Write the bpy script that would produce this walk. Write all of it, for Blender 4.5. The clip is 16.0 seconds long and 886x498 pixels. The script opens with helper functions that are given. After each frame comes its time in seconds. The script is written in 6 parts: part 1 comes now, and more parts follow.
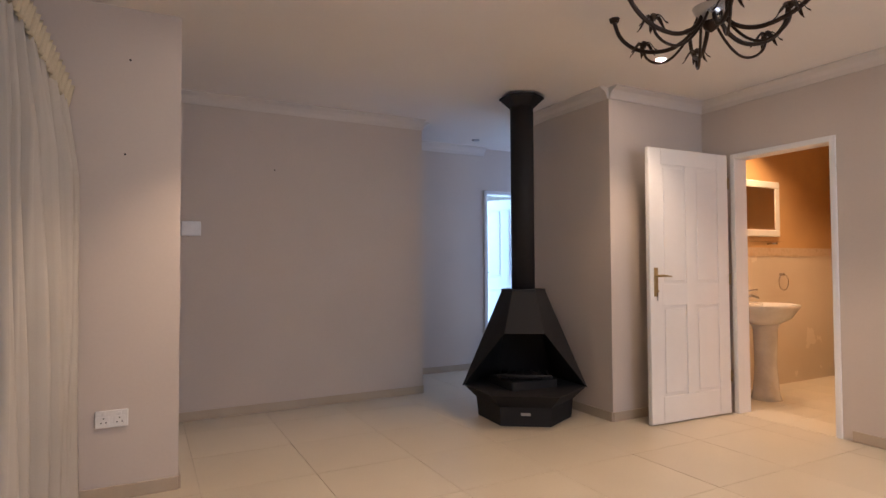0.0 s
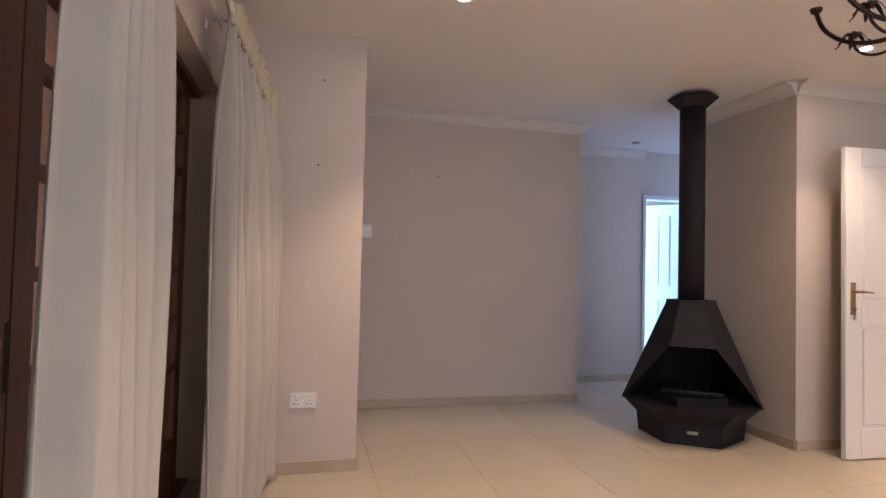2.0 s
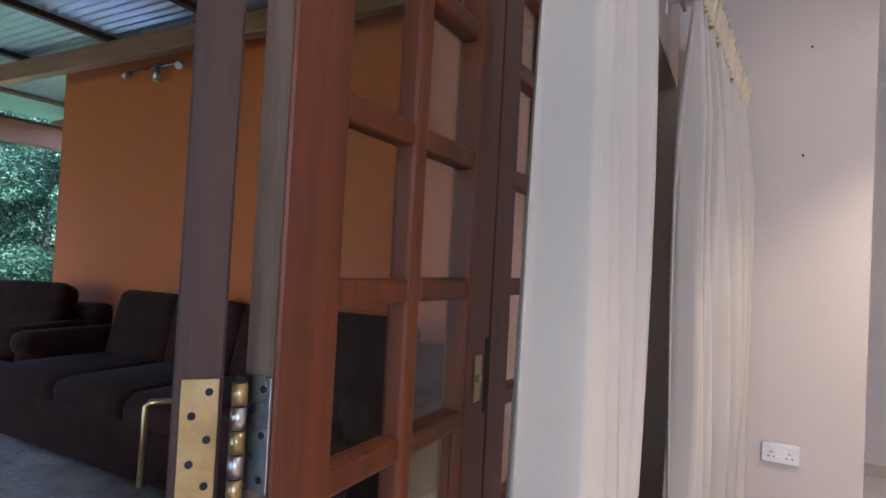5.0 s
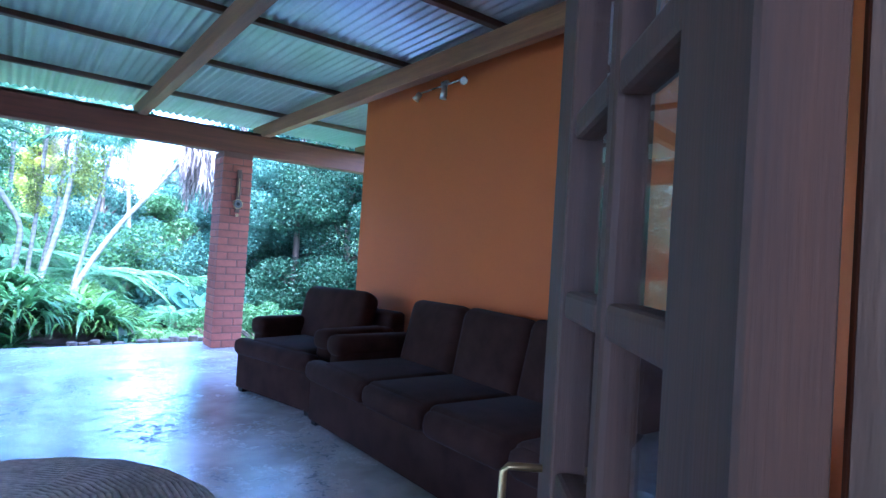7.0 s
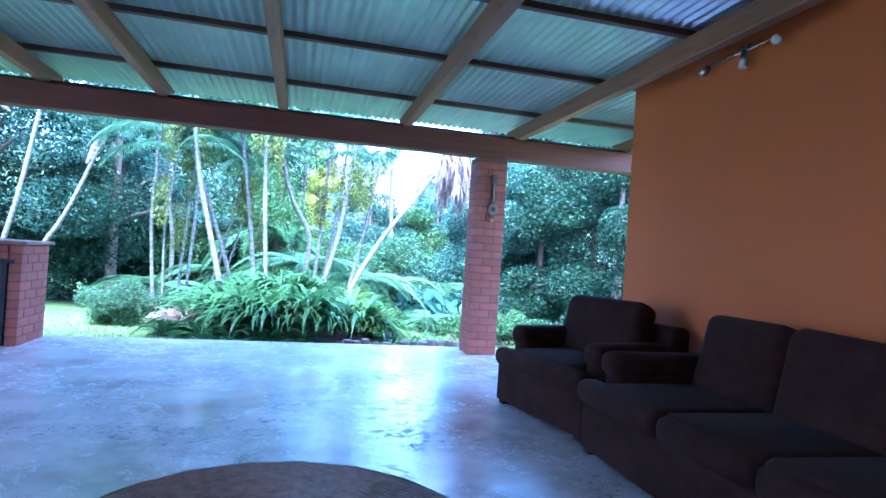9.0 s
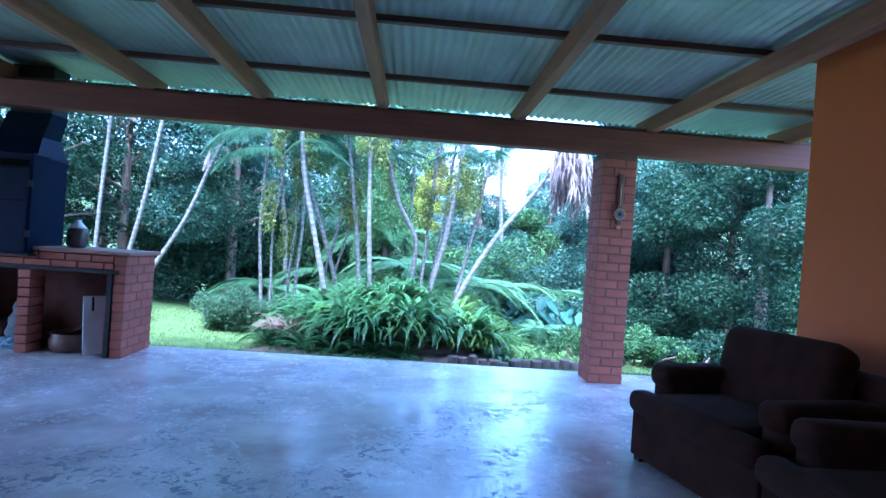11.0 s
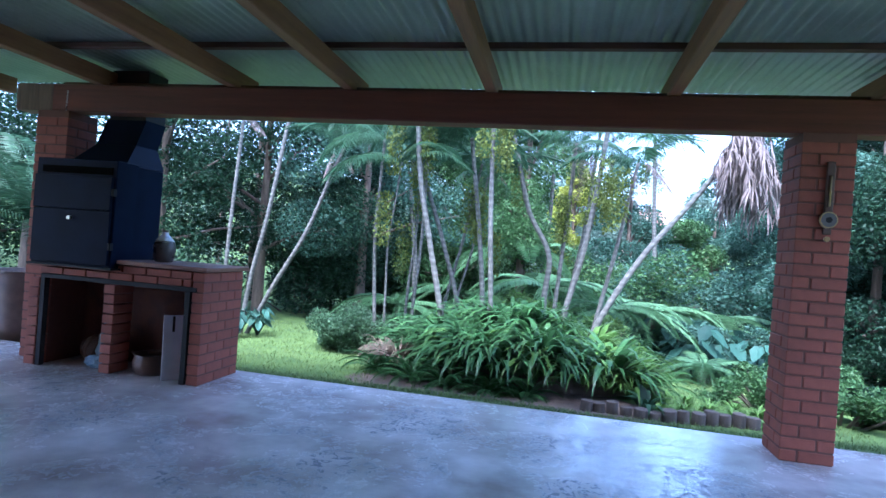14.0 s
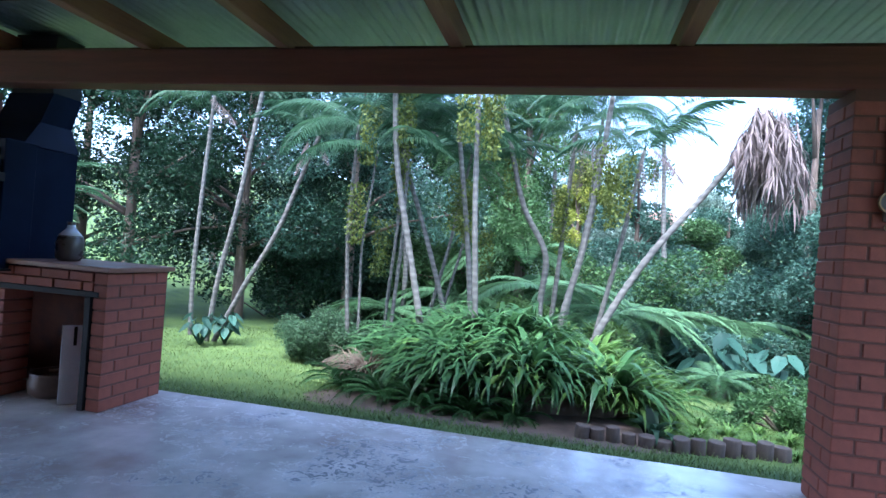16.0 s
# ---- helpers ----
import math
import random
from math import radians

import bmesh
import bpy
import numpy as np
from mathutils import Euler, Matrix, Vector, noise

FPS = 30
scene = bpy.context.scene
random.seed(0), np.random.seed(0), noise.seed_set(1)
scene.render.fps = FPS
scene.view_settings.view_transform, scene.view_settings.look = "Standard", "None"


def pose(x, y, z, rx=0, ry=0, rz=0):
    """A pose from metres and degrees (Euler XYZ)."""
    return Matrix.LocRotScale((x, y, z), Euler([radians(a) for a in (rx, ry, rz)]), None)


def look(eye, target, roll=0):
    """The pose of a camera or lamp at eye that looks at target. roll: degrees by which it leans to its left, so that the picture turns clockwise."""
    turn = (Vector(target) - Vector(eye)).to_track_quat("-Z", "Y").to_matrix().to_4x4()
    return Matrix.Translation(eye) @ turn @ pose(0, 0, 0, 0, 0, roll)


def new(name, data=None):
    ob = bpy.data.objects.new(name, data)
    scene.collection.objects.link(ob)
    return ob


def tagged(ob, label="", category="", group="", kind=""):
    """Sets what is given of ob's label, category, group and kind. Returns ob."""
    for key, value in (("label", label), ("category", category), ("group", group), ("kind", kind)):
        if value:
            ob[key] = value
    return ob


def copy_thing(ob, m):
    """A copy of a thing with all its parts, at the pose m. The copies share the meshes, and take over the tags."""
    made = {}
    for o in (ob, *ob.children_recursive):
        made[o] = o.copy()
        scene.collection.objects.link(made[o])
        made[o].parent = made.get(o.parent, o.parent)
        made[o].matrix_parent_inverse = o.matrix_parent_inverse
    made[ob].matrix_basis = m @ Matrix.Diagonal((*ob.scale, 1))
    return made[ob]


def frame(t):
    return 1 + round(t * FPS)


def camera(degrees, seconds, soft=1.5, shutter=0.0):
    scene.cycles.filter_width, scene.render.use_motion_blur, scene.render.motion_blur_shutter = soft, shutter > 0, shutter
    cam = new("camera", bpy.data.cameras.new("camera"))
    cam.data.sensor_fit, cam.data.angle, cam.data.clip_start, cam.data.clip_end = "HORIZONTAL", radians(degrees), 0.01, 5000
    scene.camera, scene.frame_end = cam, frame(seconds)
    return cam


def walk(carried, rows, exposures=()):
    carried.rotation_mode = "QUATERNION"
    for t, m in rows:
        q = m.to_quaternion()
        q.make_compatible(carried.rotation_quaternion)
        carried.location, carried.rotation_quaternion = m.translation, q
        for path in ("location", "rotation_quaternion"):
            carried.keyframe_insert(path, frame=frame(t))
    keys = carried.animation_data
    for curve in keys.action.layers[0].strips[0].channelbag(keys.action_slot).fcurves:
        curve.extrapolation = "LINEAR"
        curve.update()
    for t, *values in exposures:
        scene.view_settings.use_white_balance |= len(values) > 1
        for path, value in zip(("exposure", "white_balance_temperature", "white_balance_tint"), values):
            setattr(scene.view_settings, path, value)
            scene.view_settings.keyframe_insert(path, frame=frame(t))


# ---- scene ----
cam = camera(75.5, 16.0)
PATH = [
    (0, pose(-0.76, -0.765, 1.16, 91.7, 0.3, -117.6)),
    (0.5, pose(-0.759, -0.721, 1.158, 91.9, -0.1, -115.1)),
    (1, pose(-0.759, -0.672, 1.161, 91.9, -0.5, -112.1)),
    (1.5, pose(-0.759, -0.629, 1.164, 92, -0.9, -108.4)),
    (2, pose(-0.758, -0.611, 1.168, 91.9, -1.4, -103.7)),
    (2.5, pose(-0.693, -0.532, 1.164, 92, -1.7, -99.6)),
    (3, pose(-0.647, -0.514, 1.165, 91.9, -2.1, -94.1)),
    (3.5, pose(-0.585, -0.498, 1.166, 91.8, -2.5, -87.5)),
    (6, pose(-0.365, -0.335, 1.182, 91.182, -3.204, -48.2)),
    (6.5, pose(-0.345, -0.190, 1.178, 91.145, -3.419, -43.4)),
    (7, pose(-0.315, -0.067, 1.182, 90.993, -3.555, -37.45)),
    (7.5, pose(-0.268, 0.074, 1.169, 90.787, -3.763, -30.711)),
    (8, pose(-0.263, 0.198, 1.164, 90.588, -3.859, -24.72)),
    (8.5, pose(-0.291, 0.315, 1.157, 90.409, -3.979, -18.875)),
    (9, pose(-0.31, 0.459, 1.119, 90.528, -3.94, -14.1)),
    (11.5, pose(-0.182, 1.355, 1.261, 89.599, -4.200, -1.146)),
    (12, pose(-0.200, 1.538, 1.270, 89.599, -4.300, 0.831)),
    (12.5, pose(-0.180, 1.715, 1.280, 89.713, -4.400, 2.953)),
    (13, pose(-0.147, 1.892, 1.271, 89.943, -4.400, 5.366)),
    (13.5, pose(-0.075, 2.114, 1.255, 90.172, -4.400, 8.742)),
    (14, pose(0.050, 2.346, 1.268, 90.086, -4.400, 11.704)),
    (14.5, pose(0.120, 2.620, 1.258, 89.914, -4.400, 13.104)),
    (15, pose(0.155, 2.839, 1.245, 89.943, -4.200, 13.418)),
    (15.5, pose(0.172, 3.080, 1.235, 90.172, -4.300, 13.203)),
    (16, pose(0.214, 3.291, 1.240, 90.344, -4.300, 12.619)),
]
# the clip's camera: (seconds, stops, kelvin, tint)
EXPOSURES = [(0, 3.75, 6150, 22), (2.0, 3.95, 6050, 22), (3.5, 4.15, 5950, 22), (4.8, 4.4, 5300, 18), (5.8, 4.7, 4400, 17), (7.5, 4.72, 4250, 17), (9.0, 4.58, 4200, 17), (11.5, 3.7, 4350, 16), (12.5, 3.45, 4600, 17), (14.0, 3.2, 4850, 17), (16.0, 3.05, 5150, 15)]
walk(cam, PATH, EXPOSURES)

# ---- light and sky ----
world = bpy.data.worlds.new("overcast_sky")
scene.world = world
world.use_nodes = True
_sky = world.node_tree.nodes.new("ShaderNodeTexSky")
_sky.sky_type, _sky.sun_disc = "NISHITA", False
_sky.sun_elevation, _sky.sun_rotation = radians(60), radians(190)
_sky.air_density, _sky.dust_density, _sky.ozone_density = 1.0, 4.0, 1.5
world.node_tree.links.new(_sky.outputs[0], world.node_tree.nodes["Background"].inputs[0])
world.node_tree.nodes["Background"].inputs[1].default_value = 0.15
_sun = bpy.data.lights.new("sun", "SUN")
_sun.energy, _sun.angle, _sun.color = 1.5, radians(25), (1.0, 0.96, 0.9)
_sun_ob = new("sun", _sun)
_sun_ob.matrix_world = look((0, 0, 0), (0.10, 0.42, -0.90))


def spot(name, place, watts, cone=95.0):
    """A warm lamp at ceiling height that shines down; serves downlights and bathroom fill."""
    lamp = bpy.data.lights.new(name, "SPOT")
    lamp.energy, lamp.spot_size, lamp.spot_blend = watts, radians(cone), 0.7
    lamp.shadow_soft_size, lamp.color = 0.035, (1.0, 0.74, 0.48)
    ob = new(name, lamp)
    ob.location = place
    return ob


# first two are in view; the other four are assumed and unseen
DOWNLIGHTS = [(2.03, -3.61), (2.10, -1.20), (0.4, -4.0), (0.4, -1.27), (-1.8, -1.3), (-1.8, -4.0)]
for _x, _y in DOWNLIGHTS:
    spot("downlight_lamp", (_x, _y, 2.475), 4.4 if (_x > 2 and _y < -3.5) else 6.2)
# no fitting here: unseen warm fill added to light the bathroom
for _x, _y in ((2.4, -5.6), (1.5, -6.0)):
    spot("bathroom_lamp", (_x, _y, 2.475), 5.4, 130).data.color = (1.0, 0.62, 0.3)


def area_light(name, place, target, sx, sy, watts, color):
    lamp = bpy.data.lights.new(name, "AREA")
    lamp.shape, lamp.size, lamp.size_y, lamp.energy, lamp.color = "RECTANGLE", sx, sy, watts, color
    ob = new(name, lamp)
    ob.matrix_world = look(place, target)
    return ob


# no windows are modelled: area lamps added out of view for daylight
area_light("passage_daylight_lamp", (4.2, -6.0, 1.6), (4.9, -4.3, 1.1), 0.9, 1.2, 2.3, (0.42, 0.60, 1.0))
area_light("far_room_daylight_lamp", (6.6, -2.4, 1.5), (5.3, -4.4, 1.1), 1.2, 1.2, 21, (0.30, 0.60, 1.0))
# plain fill added for the lounge; its end wall has no window
area_light("room_fill_light", (-3.3, -2.6, 1.5), (0, -2.6, 1.3), 1.6, 1.2, 4.3, (0.75, 0.86, 1.0))

# ---- materials ----


def mat(name, a, b=None, rough=0.6, scale=8.0, fine=120.0, bump=0.15, metal=0.0, stretch=(1, 1, 1), vary=0.0, sheen=0.0, spec=0.5, depth=0.004, thin=0.0):
    """Two colours mixed by large stains and fine grain, with a fine relief; vary: how far single pieces differ."""
    m = bpy.data.materials.new(name)
    m.use_nodes = True
    nt = m.node_tree
    p, L = nt.nodes["Principled BSDF"], nt.links
    b = b or tuple(c * 0.8 for c in a)
    co = nt.nodes.new("ShaderNodeTexCoord")
    mp = nt.nodes.new("ShaderNodeMapping")
    mp.inputs["Scale"].default_value = stretch
    L.new(co.outputs["Object"], mp.inputs[0])
    n1, n2 = nt.nodes.new("ShaderNodeTexNoise"), nt.nodes.new("ShaderNodeTexNoise")
    n1.inputs["Scale"].default_value, n1.inputs["Detail"].default_value = scale, 5
    n2.inputs["Scale"].default_value, n2.inputs["Detail"].default_value = fine, 3
    L.new(mp.outputs[0], n1.inputs[0]), L.new(mp.outputs[0], n2.inputs[0])
    add = nt.nodes.new("ShaderNodeMath")
    add.operation = "MULTIPLY_ADD"
    add.inputs[1].default_value = 0.35
    L.new(n2.outputs[0], add.inputs[0]), L.new(n1.outputs[0], add.inputs[2])
    ramp = nt.nodes.new("ShaderNodeValToRGB")
    ramp.color_ramp.elements[0].position, ramp.color_ramp.elements[1].position = 0.45, 0.9
    ramp.color_ramp.elements[0].color, ramp.color_ramp.elements[1].color = (*b, 1), (*a, 1)
    L.new(add.outputs[0], ramp.inputs[0])
    out = ramp.outputs[0]
    if vary:
        oi = nt.nodes.new("ShaderNodeObjectInfo")
        geo = nt.nodes.new("ShaderNodeNewGeometry")
        s = nt.nodes.new("ShaderNodeMath")
        s.operation = "ADD"
        L.new(oi.outputs["Random"], s.inputs[0]), L.new(geo.outputs["Random Per Island"], s.inputs[1])
        fr = nt.nodes.new("ShaderNodeMath")
        fr.operation = "FRACT"
        L.new(s.outputs[0], fr.inputs[0])
        mr = nt.nodes.new("ShaderNodeMapRange")
        mr.inputs[3].default_value, mr.inputs[4].default_value = 1 - vary, 1 + vary
        L.new(fr.outputs[0], mr.inputs[0])
        hs = nt.nodes.new("ShaderNodeHueSaturation")
        L.new(mr.outputs[0], hs.inputs["Value"]), L.new(out, hs.inputs["Color"])
        out = hs.outputs[0]
    L.new(out, p.inputs["Base Color"])
    rr = nt.nodes.new("ShaderNodeMapRange")
    rr.inputs[3].default_value, rr.inputs[4].default_value = max(rough - 0.12, 0.02), min(rough + 0.1, 1)
    L.new(n1.outputs[0], rr.inputs[0]), L.new(rr.outputs[0], p.inputs["Roughness"])
    p.inputs["Metallic"].default_value = metal
    p.inputs["Specular IOR Level"].default_value = spec
    if sheen:
        p.inputs["Sheen Weight"].default_value = sheen
        p.inputs["Sheen Roughness"].default_value = 0.4
    if thin:
        tr = nt.nodes.new("ShaderNodeBsdfTranslucent")
        mx = nt.nodes.new("ShaderNodeMixShader")
        mx.inputs[0].default_value = thin
        L.new(out, tr.inputs[0])
        L.new(p.outputs[0], mx.inputs[1]), L.new(tr.outputs[0], mx.inputs[2])
        L.new(mx.outputs[0], nt.nodes["Material Output"].inputs[0])
    if bump:
        bp = nt.nodes.new("ShaderNodeBump")
        bp.inputs["Strength"].default_value, bp.inputs["Distance"].default_value = bump, depth
        L.new(add.outputs[0], bp.inputs["Height"]), L.new(bp.outputs[0], p.inputs["Normal"])
    return m


WALL = mat("greige_wall_paint", (0.575, 0.50, 0.43), (0.535, 0.465, 0.40), rough=0.75, scale=1.5, fine=60, bump=0.2)
CORNICE = mat("cornice_paint", (0.65, 0.60, 0.54), (0.61, 0.56, 0.50), rough=0.8, scale=1.2, fine=40, bump=0.1)
CEIL = mat("ceiling_paint", (0.78, 0.74, 0.69), (0.74, 0.70, 0.65), rough=0.8, scale=1.2, fine=40, bump=0.1)
TILE = mat("cream_floor_tile", (0.56, 0.49, 0.37), (0.50, 0.43, 0.32), rough=0.32, scale=1.6, fine=70, bump=0.03, vary=0.025)
GROUT = mat("floor_grout", (0.47, 0.41, 0.31), rough=0.8, bump=0.3)
SKIRT = mat("skirting_tile", (0.46, 0.38, 0.28), (0.41, 0.33, 0.24), rough=0.35, scale=5, bump=0.05)
WHITE = mat("white_gloss_paint", (0.78, 0.77, 0.74), (0.74, 0.73, 0.70), rough=0.35, scale=3, fine=30, bump=0.04)
PLASTIC = mat("white_plastic", (0.78, 0.77, 0.74), rough=0.3, bump=0.0)
IRON = mat("black_steel", (0.012, 0.011, 0.012), (0.007, 0.007, 0.007), rough=0.7, scale=6, fine=160, bump=0.12, metal=0.2)
HOODM = mat("blue_black_steel", (0.008, 0.013, 0.032), (0.005, 0.008, 0.020), rough=0.5, scale=4, fine=150, bump=0.1, spec=0.05)
BRONZE = mat("dark_bronze", (0.05, 0.035, 0.025), (0.03, 0.02, 0.015), rough=0.45, metal=0.7, bump=0.1)
BRASS = mat("old_brass", (0.45, 0.34, 0.17), (0.30, 0.22, 0.10), rough=0.35, metal=0.9, scale=20, bump=0.05)
STEEL = mat("brushed_steel", (0.5, 0.5, 0.5), rough=0.3, metal=1.0, bump=0.02)
CHROME = mat("chrome", (0.7, 0.7, 0.7), rough=0.12, metal=1.0, bump=0)
MERANTI = mat("varnished_red_wood", (0.175, 0.050, 0.017), (0.085, 0.024, 0.009), rough=0.45, spec=0.3, scale=3, fine=30, bump=0.12, stretch=(9, 9, 0.5), vary=0.08)
# darker copy of the door wood: weathering plus the open leaf's shade
WEATHERED_SHADE = mat("weathered_shaded_wood", (0.075, 0.032, 0.018), (0.034, 0.016, 0.010), rough=0.7, scale=3, fine=30, bump=0.3, stretch=(9, 9, 0.5), vary=0.08)
WORNWOOD = mat("weathered_wood_edge", (0.19, 0.125, 0.085), (0.09, 0.06, 0.04), rough=0.75, scale=4, fine=40, bump=0.4, stretch=(8, 8, 0.6))
PINE = mat("treated_pine", (0.30, 0.143, 0.066), (0.18, 0.08, 0.038), rough=0.65, scale=2.5, fine=22, bump=0.25, stretch=(9, 0.5, 9), vary=0.08)
PINEX = mat("treated_pine_beam", (0.175, 0.055, 0.034), (0.095, 0.030, 0.020), rough=0.65, scale=2.5, fine=22, bump=0.3, stretch=(0.5, 9, 9), vary=0.08)
PURLIN = mat("dark_stained_batten", (0.11, 0.055, 0.03), (0.06, 0.03, 0.02), rough=0.6, scale=3, fine=25, bump=0.2, stretch=(0.6, 9, 9))
CURTAIN = mat("cream_curtain_cloth", (0.54, 0.495, 0.42), (0.48, 0.44, 0.37), rough=0.9, scale=3, fine=260, bump=0.2, thin=0.08, spec=0.1)
LINING = mat("curtain_heading_tape", (0.60, 0.52, 0.36), rough=0.9, bump=0.1)
ORANGE = mat("orange_wall_paint", (0.50, 0.122, 0.017), (0.45, 0.103, 0.014), rough=0.62, scale=1.3, fine=70, bump=0.15)
SCREED = mat("polished_screed", (0.78, 0.72, 0.68), (0.38, 0.325, 0.29), rough=0.2, scale=1.6, fine=7, bump=0.9, depth=0.010, spec=1.0)
BRICK = mat("terracotta_brick", (0.30, 0.088, 0.052), (0.22, 0.064, 0.039), rough=0.75, scale=14, fine=160, bump=0.35, vary=0.13)
DIAL = mat("aged_dial", (0.11, 0.105, 0.10), rough=0.5, bump=0)
# matte black that puts the shade inside the hood slot into colour
SLOT_SHADE = mat("slot_shade_black", (0.004, 0.004, 0.004), rough=0.95, bump=0, spec=0.03)
DRY = mat("dry_grass", (0.15, 0.11, 0.07), (0.08, 0.058, 0.04), rough=0.8, bump=0, thin=0.2)
NICHE = mat("dark_red_brick", (0.13, 0.05, 0.032), (0.06, 0.026, 0.02), rough=0.9, scale=8, bump=0.4)
MORTAR = mat("red_stained_mortar", (0.16, 0.072, 0.052), rough=0.95, scale=20, bump=0.5)
SLABTOP = mat("clay_counter_slab", (0.26, 0.12, 0.075), (0.18, 0.085, 0.06), rough=0.4, scale=5, bump=0.12)
PLUSH = mat("dark_brown_velour", (0.044, 0.020, 0.016), (0.022, 0.010, 0.008), rough=0.95, scale=7, fine=240, bump=0.25, sheen=0.03, spec=0.08)
JUTE = mat("woven_rope", (0.64, 0.60, 0.56), (0.36, 0.33, 0.31), rough=0.95, scale=30, fine=300, bump=0.6)
POTTERY = mat("brown_pottery", (0.13, 0.075, 0.05), (0.07, 0.04, 0.03), rough=0.45, scale=8, bump=0.15)
GLAZE = mat("dark_glazed_stoneware", (0.10, 0.085, 0.075), (0.045, 0.04, 0.04), rough=0.3, scale=7, bump=0.1)
BOARD = mat("pale_board", (0.80, 0.83, 0.86), rough=0.5, scale=4, bump=0.05)
BASKET = mat("wicker", (0.13, 0.075, 0.045), (0.07, 0.04, 0.025), rough=0.85, scale=40, fine=200, bump=0.6)
STATUE = mat("grey_stone_figure", (0.17, 0.20, 0.22), (0.08, 0.10, 0.12), rough=0.7, scale=12, bump=0.4)
BAG = mat("pale_blue_bag", (0.22, 0.33, 0.42), (0.12, 0.2, 0.28), rough=0.45, scale=9, bump=0.4)
CERAMIC = mat("white_ceramic", (0.80, 0.79, 0.77), rough=0.1, bump=0)
BTILE = mat("bathroom_wall_tile", (0.66, 0.58, 0.46), (0.62, 0.53, 0.42), rough=0.25, scale=3, bump=0.03)
BWALL = mat("bathroom_orange_paint", (0.60, 0.37, 0.155), rough=0.7, scale=2, bump=0.1)
GRASS = mat("lawn", (0.08, 0.125, 0.032), (0.04, 0.075, 0.019), rough=0.95, scale=2.5, fine=45, bump=0.8, depth=0.03, spec=0.2)
BLADE = mat("grass_blade", (0.14, 0.19, 0.058), (0.075, 0.12, 0.034), rough=0.7, scale=4, bump=0, vary=0.3, thin=0.3, spec=0.3)
SOIL = mat("garden_soil", (0.085, 0.06, 0.045), (0.04, 0.028, 0.02), rough=0.95, scale=9, fine=90, bump=0.8, depth=0.02)
LOG = mat("grey_log", (0.065, 0.052, 0.043), (0.03, 0.024, 0.02), rough=0.9, scale=8, fine=60, bump=0.7, stretch=(4, 4, 1))
TRUNK = mat("pale_palm_bark", (0.135, 0.137, 0.120), (0.064, 0.065, 0.057), rough=0.85, scale=5, fine=50, bump=0.5, stretch=(1, 1, 4))
BARK = mat("brown_bark", (0.13, 0.10, 0.075), (0.06, 0.045, 0.035), rough=0.9, scale=6, fine=60, bump=0.7, stretch=(3, 3, 0.7))


def leafmat(name, a, b, v=0.35, thin=0.35, rough=0.5):
    return mat(name, a, b, rough=rough, scale=1.2, fine=12, bump=0, vary=v, thin=thin, spec=0.15)


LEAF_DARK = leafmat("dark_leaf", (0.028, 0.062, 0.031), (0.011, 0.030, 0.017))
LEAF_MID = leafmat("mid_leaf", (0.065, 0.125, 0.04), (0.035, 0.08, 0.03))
LEAF_BLUE = leafmat("blue_green_leaf", (0.075, 0.145, 0.10), (0.038, 0.085, 0.062))
LEAF_LIGHT = leafmat("light_leaf", (0.12, 0.19, 0.055), (0.07, 0.13, 0.04))
LEAF_YELLOW = leafmat("yellow_green_leaf", (0.30, 0.32, 0.05), (0.17, 0.22, 0.04))
SEED = leafmat("green_seed_cluster", (0.135, 0.16, 0.034), (0.06, 0.09, 0.024))
PALM_GREEN = leafmat("palm_leaf", (0.048, 0.10, 0.05), (0.026, 0.062, 0.034))
FERN = leafmat("fern_leaf", (0.10, 0.19, 0.085), (0.06, 0.125, 0.06))
SAGE = leafmat("sage_leaf", (0.08, 0.14, 0.07), (0.042, 0.085, 0.042))
STRAP = leafmat("strap_leaf", (0.065, 0.14, 0.045), (0.03, 0.08, 0.03), rough=0.35)
STRAP_LIGHT = leafmat("light_strap_leaf", (0.11, 0.19, 0.045), (0.06, 0.13, 0.03), rough=0.4)
DEAD = leafmat("dead_frond", (0.21, 0.172, 0.155), (0.10, 0.08, 0.074), thin=0.2, rough=0.8)
ELEPHANT = leafmat("big_blue_leaf", (0.045, 0.105, 0.075), (0.03, 0.075, 0.055))
# paler and greyer than near leaves, so distance haze sits in the colour
HAZED_FARLEAF = leafmat("hazed_far_leaf", (0.15, 0.21, 0.16), (0.10, 0.15, 0.12))

_nt = TRUNK.node_tree  # leaf-scar rings
_wv, _wm, _tc = _nt.nodes.new("ShaderNodeTexWave"), _nt.nodes.new("ShaderNodeMix"), _nt.nodes.new("ShaderNodeTexCoord")
_wv.wave_type, _wv.bands_direction = "BANDS", "Z"
_wv.inputs["Scale"].default_value, _wv.inputs["Distortion"].default_value, _wv.inputs["Detail Scale"].default_value = 3.6, 1.6, 1.5
_wm.data_type, _wm.blend_type = "RGBA", "MULTIPLY"
_wm.inputs["Factor"].default_value = 0.32
_p = _nt.nodes["Principled BSDF"]
_nt.links.new(_tc.outputs["Object"], _wv.inputs[0]), _nt.links.new(_p.inputs["Base Color"].links[0].from_socket, _wm.inputs["A"])
_nt.links.new(_wv.outputs["Color"], _wm.inputs["B"]), _nt.links.new(_wm.outputs["Result"], _p.inputs["Base Color"])

GLASS = bpy.data.materials.new("window_glass")
GLASS.use_nodes = True
_nt = GLASS.node_tree
_tr, _gl, _mx, _fr = (_nt.nodes.new(k) for k in ("ShaderNodeBsdfTransparent", "ShaderNodeBsdfGlossy", "ShaderNodeMixShader", "ShaderNodeLayerWeight"))
_gl.inputs["Roughness"].default_value = 0.02
